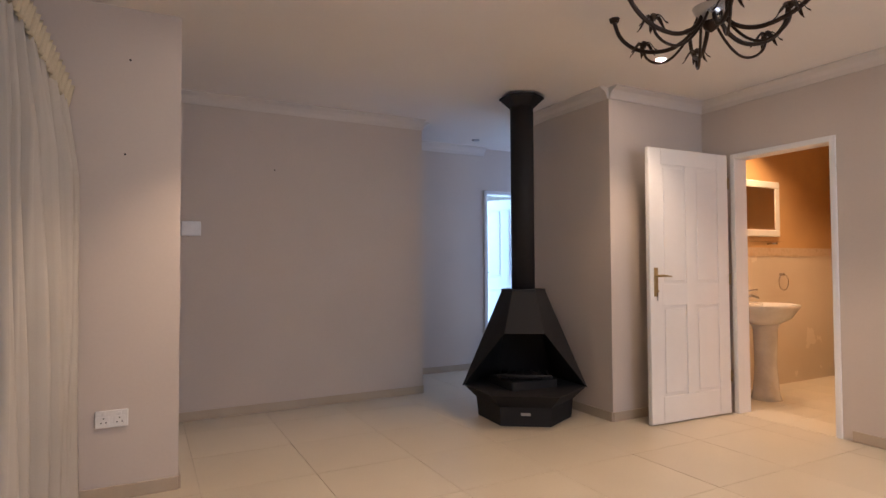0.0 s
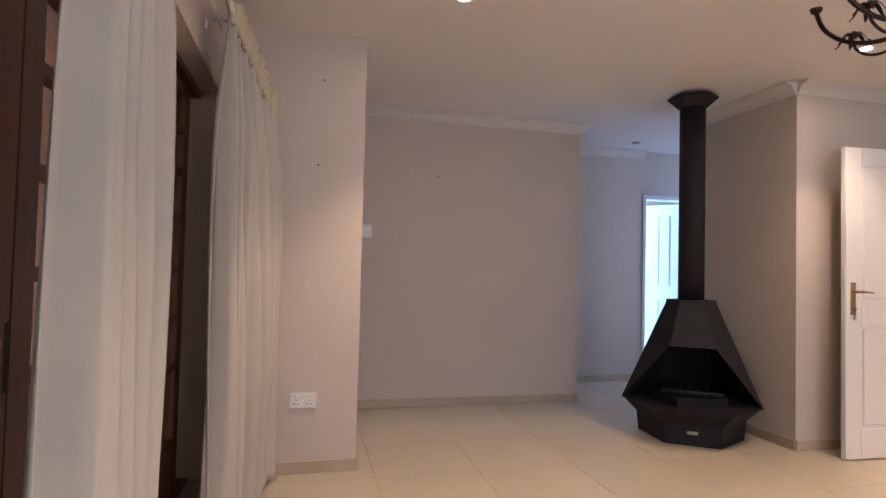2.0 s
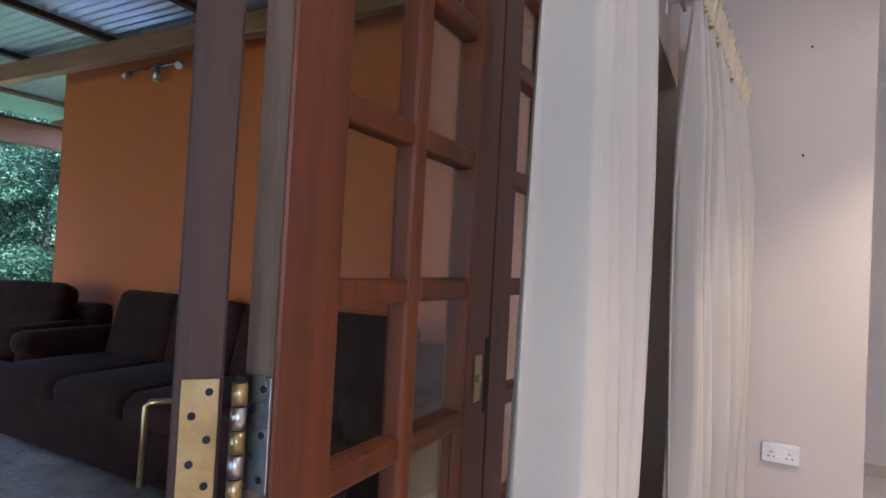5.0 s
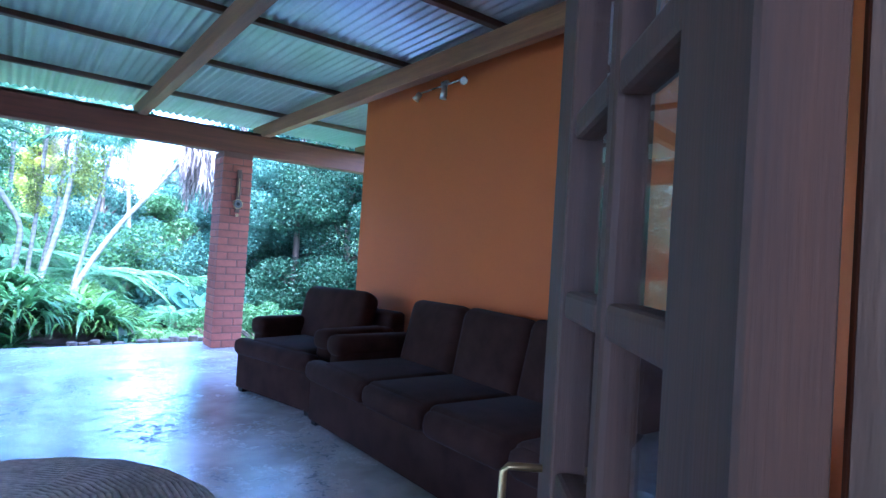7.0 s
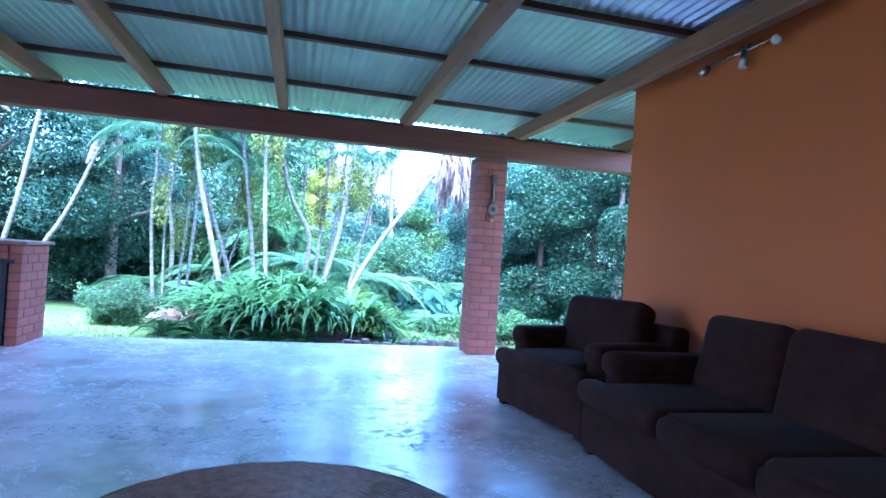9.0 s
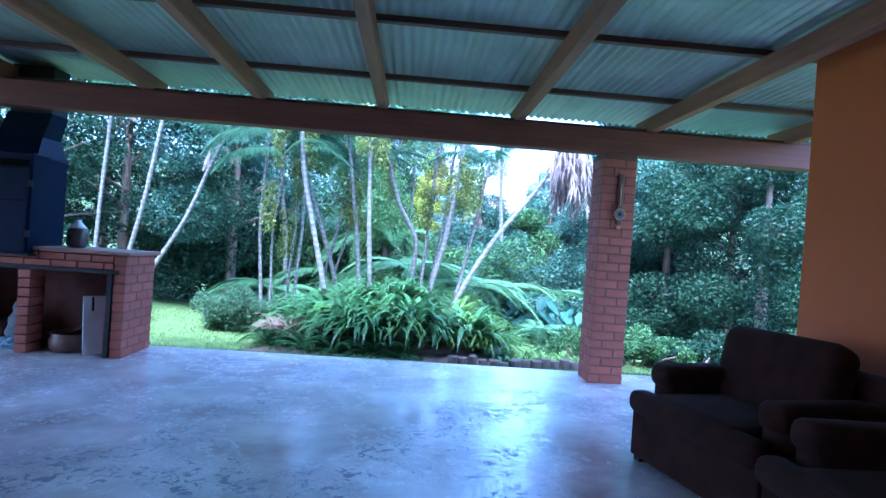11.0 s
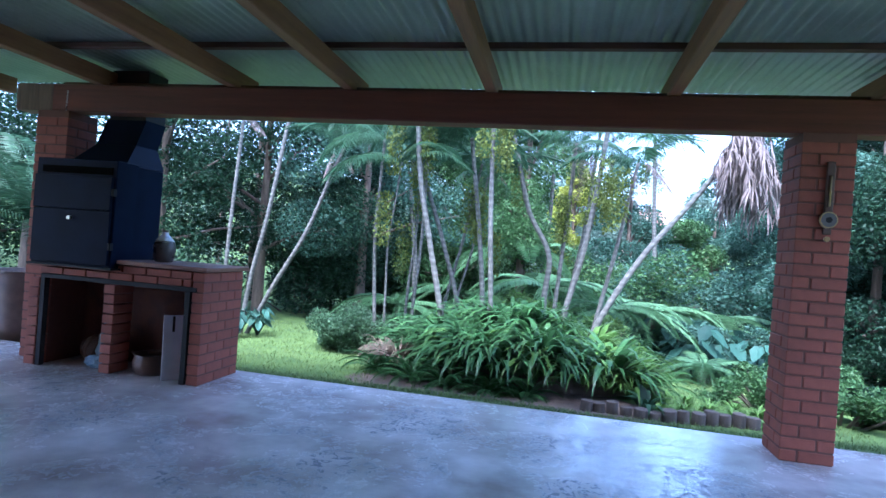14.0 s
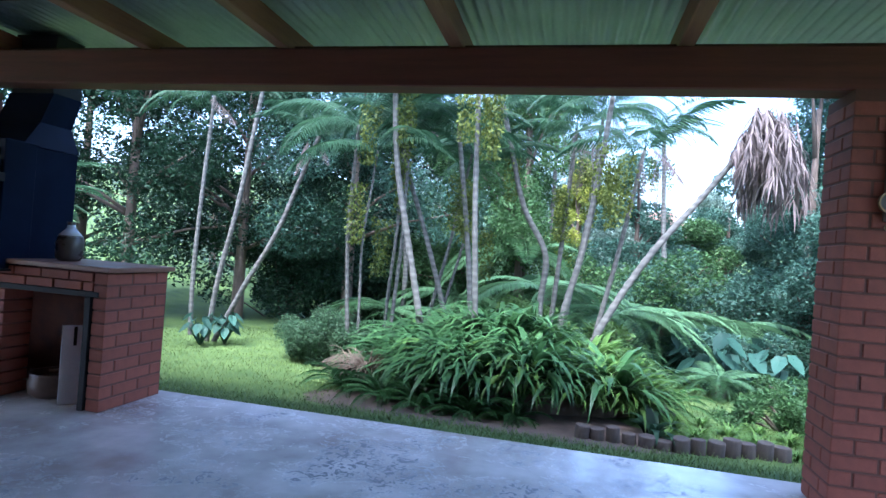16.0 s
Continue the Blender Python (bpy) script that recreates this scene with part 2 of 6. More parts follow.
_fr.inputs["Blend"].default_value = 0.5
_pw, _ad = _nt.nodes.new("ShaderNodeMath"), _nt.nodes.new("ShaderNodeMath")
_pw.operation, _ad.operation = "POWER", "MULTIPLY_ADD"
_pw.inputs[1].default_value, _ad.inputs[1].default_value, _ad.inputs[2].default_value = 4.0, 0.8, 0.045
_nt.links.new(_fr.outputs["Facing"], _pw.inputs[0]), _nt.links.new(_pw.outputs[0], _ad.inputs[0]), _nt.links.new(_ad.outputs[0], _mx.inputs[0]), _nt.links.new(_tr.outputs[0], _mx.inputs[1]), _nt.links.new(_gl.outputs[0], _mx.inputs[2])
_nt.links.new(_mx.outputs[0], _nt.nodes["Material Output"].inputs[0])

_nt = SCREED.node_tree
_sc, _rp, _mc = _nt.nodes.new("ShaderNodeTexNoise"), _nt.nodes.new("ShaderNodeValToRGB"), _nt.nodes.new("ShaderNodeMix")
_tc = _nt.nodes.new("ShaderNodeTexCoord")
_sc.inputs["Scale"].default_value, _sc.inputs["Detail"].default_value, _sc.inputs["Roughness"].default_value, _sc.inputs["Distortion"].default_value = 1.5, 6, 0.6, 0.6
_rp.color_ramp.elements[0].position, _rp.color_ramp.elements[1].position = 0.46, 0.58
_mc.data_type = "RGBA"
_p = _nt.nodes["Principled BSDF"]
_old = _p.inputs["Base Color"].links[0].from_socket
_oldr = _p.inputs["Roughness"].links[0].from_socket
_nt.links.new(_tc.outputs["Object"], _sc.inputs[0]), _nt.links.new(_sc.outputs[0], _rp.inputs[0])
_ch, _cr, _mm = _nt.nodes.new("ShaderNodeTexNoise"), _nt.nodes.new("ShaderNodeValToRGB"), _nt.nodes.new("ShaderNodeMath")
_ch.inputs["Scale"].default_value, _ch.inputs["Detail"].default_value, _ch.inputs["Roughness"].default_value, _ch.inputs["Distortion"].default_value = 17, 5, 0.65, 1.2
_cr.color_ramp.elements[0].position, _cr.color_ramp.elements[1].position = 0.50, 0.56
_mm.operation = "MULTIPLY"
_nt.links.new(_tc.outputs["Object"], _ch.inputs[0]), _nt.links.new(_ch.outputs[0], _cr.inputs[0]), _nt.links.new(_cr.outputs[0], _mm.inputs[0]), _nt.links.new(_rp.outputs[0], _mm.inputs[1])
_nt.links.new(_mm.outputs[0], _mc.inputs["Factor"]), _nt.links.new(_old, _mc.inputs["A"])
_mc.inputs["B"].default_value = (0.19, 0.185, 0.19, 1)
_nt.links.new(_mc.outputs["Result"], _p.inputs["Base Color"])
_ra = _nt.nodes.new("ShaderNodeMath")
_ra.operation, _ra.inputs[1].default_value = "MULTIPLY_ADD", 0.5
_nt.links.new(_mm.outputs[0], _ra.inputs[0]), _nt.links.new(_oldr, _ra.inputs[2]), _nt.links.new(_ra.outputs[0], _p.inputs["Roughness"])

METAL_SHEET = mat("galvanised_sheet", (0.60, 0.64, 0.64), (0.44, 0.48, 0.48), rough=0.36, scale=3, fine=40, bump=0.03, metal=0.6)
MIRROR = mat("mirror_glass", (0.85, 0.85, 0.85), (0.85, 0.85, 0.85), rough=0.13, metal=1.0, bump=0)
LAMPGLOW = bpy.data.materials.new("lit_lamp_glass")
LAMPGLOW.use_nodes = True
LAMPGLOW.node_tree.nodes["Principled BSDF"].inputs["Emission Color"].default_value = (1, 0.85, 0.65, 1)
LAMPGLOW.node_tree.nodes["Principled BSDF"].inputs["Emission Strength"].default_value = 30

# ---- builders ----


def box(bm, lo, hi, bevel=0.0, seg=1, m=None):
    mm = Matrix.Translation([(a + b) / 2 for a, b in zip(lo, hi)]) @ Matrix.Diagonal([abs(b - a) for a, b in zip(lo, hi)] + [1])
    made = bmesh.ops.create_cube(bm, size=1, matrix=mm)["verts"]
    if bevel:
        edges = list({e for v in made for e in v.link_edges})
        res = bmesh.ops.bevel(bm, geom=edges, offset=bevel, segments=seg, profile=0.5, affect="EDGES", clamp_overlap=True)
        made = list({v for f in res["faces"] for v in f.verts} | {v for v in made if v.is_valid})
    if m is not None:
        bmesh.ops.transform(bm, matrix=m, verts=made)
    return made


def boxes(*args, bevel=0.0, seg=1):
    bm = bmesh.new()
    for lo, hi in args:
        box(bm, lo, hi, bevel, seg)
    return bm


def tube(bm, pts, radii, sides=10, cap=True):
    """A round bar along the points."""
    pts = [Vector(p) for p in pts]
    if not hasattr(radii, "__len__"):
        radii = [radii] * len(pts)
    rings, ref = [], None
    for i, p in enumerate(pts):
        d = (pts[min(i + 1, len(pts) - 1)] - pts[max(i - 1, 0)]).normalized()
        if ref is None:
            ref = d.orthogonal().normalized()
        ref = (ref - d * ref.dot(d)).normalized()
        o = d.cross(ref)
        rings.append([bm.verts.new(p + (ref * math.cos(a) + o * math.sin(a)) * radii[i]) for a in [2 * math.pi * k / sides for k in range(sides)]])
    for r0, r1 in zip(rings, rings[1:]):
        for k in range(sides):
            bm.faces.new((r0[k], r0[(k + 1) % sides], r1[(k + 1) % sides], r1[k])).smooth = True
    if cap:
        bm.faces.new(rings[0][::-1]), bm.faces.new(rings[-1])
    return bm


def lathe(bm, profile, sides=24, at=(0, 0, 0)):
    """A turned shape from (radius, height) pairs."""
    x, y, z = at
    rings = [[bm.verts.new((x + max(r, 1e-4) * math.cos(2 * math.pi * k / sides), y + max(r, 1e-4) * math.sin(2 * math.pi * k / sides), z + h)) for k in range(sides)] for r, h in profile]
    for r0, r1 in zip(rings, rings[1:]):
        for k in range(sides):
            bm.faces.new((r0[k], r0[(k + 1) % sides], r1[(k + 1) % sides], r1[k])).smooth = True
    bm.faces.new(rings[0][::-1]), bm.faces.new(rings[-1])
    return bm


def prism(bm, outline, z0, z1, top=None):
    """A solid between an outline at z0 and one at z1."""
    a = [bm.verts.new((x, y, z0)) for x, y in outline]
    b = [bm.verts.new((x, y, z1)) for x, y in (top or outline)]
    n = len(a)
    for k in range(n):
        bm.faces.new((a[k], a[(k + 1) % n], b[(k + 1) % n], b[k]))
    bm.faces.new(a[::-1]), bm.faces.new(b)
    return bm


def part(name, bm, material, parent=None, label="", at=None, smooth=False):
    me = bpy.data.meshes.new(name)
    bmesh.ops.recalc_face_normals(bm, faces=bm.faces)
    bm.to_mesh(me)
    bm.free()
    me.materials.append(material)
    if smooth:
        for f in me.polygons:
            f.use_smooth = True
    ob = new(name, me)
    ob.parent = parent
    if at is not None:
        ob.matrix_basis = at
    if label:
        tagged(ob, label)
    return ob


def thing(name, label, category, at=(0, 0, 0), turn=0.0, group=""):
    ob = new(name)
    ob.matrix_basis = pose(*at, 0, 0, turn)
    ob.empty_display_size = 0.1
    return tagged(ob, label, category, group)


def built(name, bm, material, label="", parent=None):
    ob = part(name, bm, material, parent)
    return tagged(ob, label, kind="structure")


def from_arrays(name, verts, quads, material, parent=None, label="", smooth=False):
    """A mesh object from numpy arrays of places and of faces with equal corner counts."""
    me = bpy.data.meshes.new(name)
    n, k = quads.shape
    me.vertices.add(len(verts)), me.loops.add(n * k), me.polygons.add(n)
    me.vertices.foreach_set("co", np.ascontiguousarray(verts, dtype=np.float32).ravel())
    me.loops.foreach_set("vertex_index", quads.astype(np.int32).ravel())
    me.polygons.foreach_set("loop_start", np.arange(0, n * k, k, dtype=np.int32))
    me.update(calc_edges=True)
    me.materials.append(material)
    if smooth:
        me.polygons.foreach_set("use_smooth", np.ones(n, dtype=bool))
    ob = new(name, me)
    ob.parent = parent
    if label:
        tagged(ob, label)
    return ob

# ---- the house: floor, walls, ceiling ----
CEILING = 2.5
built("floor", boxes(((-3.6, -7.4, -0.25), (7.2, 0.275, -0.006))), GROUT, "bedding under the cream floor tiles of the lounge")
for _n, _lo, _hi, _m, _l in [
    ("wall_back", (4.17, -2.9, 0), (4.32, 0.0, CEILING), WALL, "greige painted lounge wall beside the passage"),
    ("wall_pillar", (2.75, -0.8, 0), (3.05, 0.0, CEILING), WALL, "greige wall nib with a double socket"),
    ("wall_nook", (2.62, -4.75, 0), (3.68, -3.72, CEILING), WALL, "greige projecting wall behind the stove"),
    ("wall_passage", (4.98, -4.07, 0), (5.12, 0.0, CEILING), WALL, "greige passage end wall"),
    ("wall_passage_head", (4.98, -4.88, 2.02), (5.12, -4.07, CEILING), WALL, "wall above the passage door opening"),
    ("wall_passage_far", (4.98, -7.4, 0), (5.12, -4.88, CEILING), WALL, "passage wall past the door"),
    # added out of view; shuts off sky light at the passage's open end
    ("wall_passage_south", (2.97, -7.5, 0), (5.12, -7.4, CEILING), WALL, "greige wall at the end of the passage"),
    ("wall_side_near", (-3.6, -4.87, 0), (1.58, -4.75, CEILING), WALL, "greige lounge side wall"),
    ("wall_side_jamb", (2.36, -4.87, 0), (2.62, -4.75, CEILING), WALL, "greige wall beside the bathroom door"),
    ("wall_side_head", (1.58, -4.87, 2.03), (2.36, -4.75, CEILING), WALL, "greige wall above the bathroom door"),
    ("wall_rear", (-3.72, -4.87, 0), (-3.6, 0.14, CEILING), WALL, "greige lounge end wall"),
    ("wall_door_head", (-0.80, 0.0, 2.1), (2.75, 0.275, CEILING), WALL, "greige wall above the folding doors"),
    # unseen; drawn in to x -0.80 to cut daylight on curtain and doors
    ("wall_door_west", (-3.6, 0.0, 0), (-0.80, 0.275, CEILING), WALL, "greige wall beside the folding doors"),
    ("wall_door_east", (2.75, 0.0, 0), (5.12, 0.275, CEILING), WALL, "greige wall past the folding doors"),
    ("wall_bath_back", (2.85, -7.4, 1.30), (2.97, -4.87, CEILING), BWALL, "orange painted bathroom wall"),
    ("wall_bath_tile", (2.843, -7.4, 0), (2.97, -4.87, 1.30), BTILE, "cream tiled lower bathroom wall"),
    ("wall_bath_side", (1.0, -7.4, 1.32), (2.85, -7.28, CEILING), BWALL, "orange painted bathroom side wall"),
    ("wall_bath_side_tile", (1.0, -7.4, 0), (2.843, -7.273, 1.32), BTILE, "cream tiled bathroom side wall"),
    ("wall_bath_west", (0.88, -7.4, 0), (1.0, -4.87, CEILING), BWALL, "orange bathroom wall"),
    ("wall_bed_east", (7.1, -7.4, 0), (7.2, 0.14, CEILING), WALL, "pale far room wall"),
    ("wall_bed_south", (5.12, -7.4, 0), (7.1, -7.3, CEILING), WALL, "pale far room wall with daylight"),
]:
    built(_n, boxes((_lo, _hi)), _m, _l)
built("ceiling", boxes(((-3.72, -7.4, CEILING), (7.2, 0.14, CEILING + 0.12))), CEIL, "white painted plaster ceiling")
built("bath_border", boxes(((2.836, -7.26, 1.24), (2.842, -4.88, 1.32))), mat("border_tile", (0.50, 0.36, 0.22), (0.62, 0.50, 0.36), scale=18, rough=0.3), "patterned border tile strip")


def strip(name, a, b, z0, z1, t, m, side, label):
    """A skirting or cornice along a wall from a to b, t thick towards the side given (a unit vector)."""
    (ax, ay), (bx, by), (sx, sy) = a, b, side
    lo = (min(ax, bx, ax + sx * t, bx + sx * t), min(ay, by, ay + sy * t, by + sy * t), z0)
    hi = (max(ax, bx, ax + sx * t, bx + sx * t), max(ay, by, ay + sy * t, by + sy * t), z1)
    return built(name, boxes((lo, hi), bevel=0.003), m, label)


def cornice(a, b, side):
    """A cove between wall and ceiling: a triangle with a hollow face."""
    a, b, s = Vector((*a, 0)), Vector((*b, 0)), Vector((*side, 0))
    prof = [(0.0, CEILING), (0.0, CEILING - 0.085), (0.012, CEILING - 0.085), (0.022, CEILING - 0.055), (0.045, CEILING - 0.028), (0.075, CEILING - 0.014), (0.085, CEILING - 0.01), (0.085, CEILING)]
    bm = bmesh.new()
    r = [[bm.verts.new(p + s * d + Vector((0, 0, z - 0.001))) for d, z in prof] for p in (a, b)]
    n = len(prof)
    for k in range(n):
        bm.faces.new((r[0][k], r[0][(k + 1) % n], r[1][(k + 1) % n], r[1][k]))
    bm.faces.new(r[0]), bm.faces.new(r[1][::-1])
    built("cornice", bm, CORNICE, "white plaster cove cornice")


RUNS = [((4.17, -2.9), (4.17, 0.0), (-1, 0)), ((4.17, -2.9), (4.32, -2.9), (0, -1)), ((2.62, -3.72), (3.68, -3.72), (0, 1)), ((3.68, -4.75), (3.68, -3.72), (1, 0)), ((4.98, -7.4), (4.98, -4.92), (-1, 0)), ((2.62, -4.75), (2.62, -3.72), (-1, 0)),
        ((4.98, -4.07), (4.98, 0.0), (-1, 0)), ((-3.6, -4.75), (2.62, -4.75), (0, 1)), ((2.75, -0.8), (2.75, 0.0), (-1, 0)), ((2.75, -0.8), (3.05, -0.8), (0, -1)), ((3.05, -0.8), (3.05, 0), (1, 0)), ((-3.6, -4.75), (-3.6, 0), (1, 0))]
for _a, _b, _s in RUNS:
    if _a != (-3.6, -4.75) or _b[0] < 0:
        strip("skirting", _a, _b, 0, 0.07, 0.012, SKIRT, _s, "beige tile skirting with a pale edge")
    if _a[0] != 2.75 and _b[0] != 3.05 and _a[0] != 3.05:
        cornice(_a, _b, _s)
strip("skirting", (-3.6, -4.75), (1.52, -4.75), 0, 0.07, 0.012, SKIRT, (0, 1), "beige tile skirting")


def frame_opening(name, axis, plane, a, b, top, w, depth, m, label):
    """Door lining: two jambs and a head round an opening."""
    root = tagged(thing(name, label, "door frame"), kind="structure")
    for lo, hi in (((a - w, 0), (a, top + w)), ((b, 0), (b + w, top + w)), ((a, top), (b, top + w))):
        if axis == "y":
            bm = boxes(((lo[0], plane - depth, lo[1]), (hi[0], plane + 0.012, hi[1])), bevel=0.004)
        else:
            bm = boxes(((plane - 0.012, lo[0], lo[1]), (plane + depth, hi[0], hi[1])), bevel=0.004)
        part("jamb", bm, m, root)
    return root


frame_opening("door_frame_bath", "y", -4.75, 1.58 + 0.04, 2.36 - 0.04, 1.99, 0.04, 0.135, WHITE, "white painted bathroom door frame")
frame_opening("door_frame_passage", "x", 4.98, -4.84, -4.11, 1.98, 0.04, 0.15, WHITE, "white painted passage door frame")


def panel_door(name, width, height, label, handle=True):
    """A moulded four-panel door, hinged at its origin, along +x, thick in y."""
    d = thing(name, label, "door")
    t = 0.038
    part("slab", boxes(((0, -t / 2 + 0.008, 0.008), (width, t / 2 - 0.008, height)), bevel=0.001), WHITE, d)
    st, mid = 0.12, width / 2
    rails = [0.008, 0.20, 0.86, 1.02, height - 0.12, height]
    for s in (-1, 1):
        y0, y1 = sorted((s * (t / 2 - 0.008), s * t / 2))
        for lo, hi in (((0, 0.008), (st, height)), ((width - st, 0.008), (width, height)), ((mid - 0.05, rails[1]), (mid + 0.05, rails[4]))):
            part("stile", boxes(((lo[0], y0, lo[1]), (hi[0], y1, hi[1])), bevel=0.003), WHITE, d)
        for z0, z1 in ((rails[0], rails[1]), (rails[2], rails[3]), (rails[4], rails[5])):
            ya, yb = (y0, y1 - 0.0005) if s > 0 else (y0 + 0.0005, y1)
            part("rail", boxes(((st, ya, z0), (width - st, yb, z1)), bevel=0.003), WHITE, d)
    for z0, z1 in ((rails[1], rails[2]), (rails[3], rails[4])):
        for x0, x1 in ((st, mid - 0.05), (mid + 0.05, width - st)):
            for s in (-1, 1):
                y0, y1 = sorted((s * (t / 2 - 0.0085), s * (t / 2 - 0.001)))
                part("raised_panel", boxes(((x0 + 0.022, y0, z0 + 0.022), (x1 - 0.022, y1, z1 - 0.022)), bevel=0.005), WHITE, d)
    if handle:
        for s in (-1, 1):
            h = part("handle_plate", boxes(((width - 0.075, s * t / 2 - 0.002, 0.93), (width - 0.035, s * t / 2 + 0.004, 1.14)), bevel=0.004, seg=2), BRASS, d, "worn brass handle plate")
            bm = bmesh.new()
            tube(bm, [(width - 0.055, s * t / 2, 1.08), (width - 0.055, s * (t / 2 + 0.045), 1.08), (width - 0.075, s * (t / 2 + 0.052), 1.082), (width - 0.16, s * (t / 2 + 0.05), 1.075)], [0.009, 0.009, 0.009, 0.006])
            part("lever", bm, BRASS, h)
            part("keyhole", tube(bmesh.new(), [(width - 0.055, s * t / 2, 0.97), (width - 0.055, s * (t / 2 + 0.018), 0.97)], 0.011), BRASS, h)
    for z in (0.25, 1.0, 1.75):
        part("hinge", boxes(((-0.004, -0.012, z), (0.004, 0.03, z + 0.09)), bevel=0.002), BRASS, d)
    return d


_d = panel_door("door_bathroom", 0.83, 2.02, "white four-panel door standing open against the greige wall")
_d.matrix_basis = pose(2.375, -4.70, 0, 0, 0, 88)
part("key", boxes(((0.771, 0.03, 0.90), (0.779, 0.036, 0.965))), STEEL, _d, "keys hanging from the lock")
_d2 = panel_door("door_passage", 0.72, 1.97, "white panelled door open in the passage, lit by cold daylight")
_d2.matrix_basis = pose(5.06, -4.84, 0, 0, 0, 42)

# ---- folding doors ----
DOOR_Y = 0.022
ROWS = [0.64, 0.885, 1.13, 1.375, 1.62, 1.83]
HINGE_X = 0.055
ROOM = set(bpy.data.objects)


def glazed_leaf(name, w, label, hinge_side=-1, lock=False, wood=MERANTI):
    """A folding leaf with two columns of eight panes. Its origin is at the hinge edge, it runs along +x and is 40 mm thick."""
    d = thing(name, label, "door")
    t, s, z0, z1 = 0.050, 0.105, 0.02, 2.06
    part("hinge_stile", boxes(((0, -t / 2, z0), (s, t / 2, z1)), bevel=0.003), wood, d)
    part("lock_stile", boxes(((w - s, -t / 2, z0), (w, t / 2, z1)), bevel=0.003), wood, d)
    part("bottom_rail", boxes(((s, -t / 2, z0), (w - s, t / 2, 0.28)), bevel=0.003), wood, d)
    part("top_rail", boxes(((s, -t / 2, 2.0), (w - s, t / 2, z1)), bevel=0.003), wood, d)
    c = w / 2
    part("centre_bar", boxes(((c - 0.019, -t / 2 + 0.004, 0.28), (c + 0.019, t / 2 - 0.004, 2.0)), bevel=0.009, seg=2), wood, d)
    for z in ROWS:
        for x0, x1 in ((s, c - 0.019), (c + 0.019, w - s)):
            part("glazing_bar", boxes(((x0, -t / 2 + 0.005, z - 0.019), (x1, t / 2 - 0.005, z + 0.019)), bevel=0.007, seg=2), wood, d)
    edges = [0.28] + ROWS + [2.0]
    for a, b in zip(edges, edges[1:]):
        for x0, x1 in ((s, c - 0.015), (c + 0.015, w - s)):
            g = part("pane", boxes(((x0, -0.002, a + 0.01), (x1, 0.002, b - 0.01))), GLASS, d)
            g.visible_shadow = False
    if lock:
        lp = part("lock_plate", boxes(((w - 0.072, -t / 2 - 0.003, 0.91), (w - 0.038, -t / 2 + 0.001, 1.0)), bevel=0.002), BRASS, d, "small worn brass lock plate")
        part("cylinder", tube(bmesh.new(), [(w - 0.055, -t / 2 - 0.001, 0.955), (w - 0.055, -t / 2 - 0.008, 0.955)], 0.008), BRASS, lp)
        part("bolt_slot", boxes(((w - 0.020, -t / 2 - 0.0015, 0.88), (w - 0.003, -t / 2 + 0.001, 1.03)), bevel=0.001), IRON, d)
    return d


_w = 0.606
LEAF_LABEL = "closed red-brown folding door leaf with small glass panes"
for _k in range(4):
    _leaf = glazed_leaf("folding_door_leaf", _w - 0.004, LEAF_LABEL, lock=_k in (0, 2))
    tagged(_leaf, group="folding door leaves")
    _leaf.location = (HINGE_X + _k * _w, DOOR_Y, 0)
part("worn_edge", boxes(((-0.002, -0.02, 0.02), (-0.0003, 0.02, 2.05))), WORNWOOD, bpy.data.objects["folding_door_leaf"], "bare weathered edge of the leaf")
_open = glazed_leaf("folding_door_leaf", 0.60, "open dark brown folding door leaf, weathered on its garden side", wood=WEATHERED_SHADE)
tagged(_open, group="folding door leaves")
OPEN_AT, OPEN_TURN = (HINGE_X - 0.056, DOOR_Y + 0.032), 51
_open.matrix_basis = pose(*OPEN_AT, 0, 0, 0, OPEN_TURN)
part("worn_edge", boxes(((0.6003, -0.02, 0.02), (0.602, 0.02, 2.06))), WORNWOOD, _open, "bare weathered edge of the leaf")
_pl = part("handle_plate", boxes(((0.6025, -0.014, 0.86), (0.6055, 0.014, 1.08)), bevel=0.001), BRASS, _open, "old brass edge plate")
_bm = bmesh.new()
tube(_bm, [(0.57, 0.02, 0.88), (0.57, 0.075, 0.88), (0.568, 0.082, 0.873), (0.568, 0.084, 0.72)], 0.006)
part("pull_handle", _bm, BRASS, _open, "thin brass pull handle")
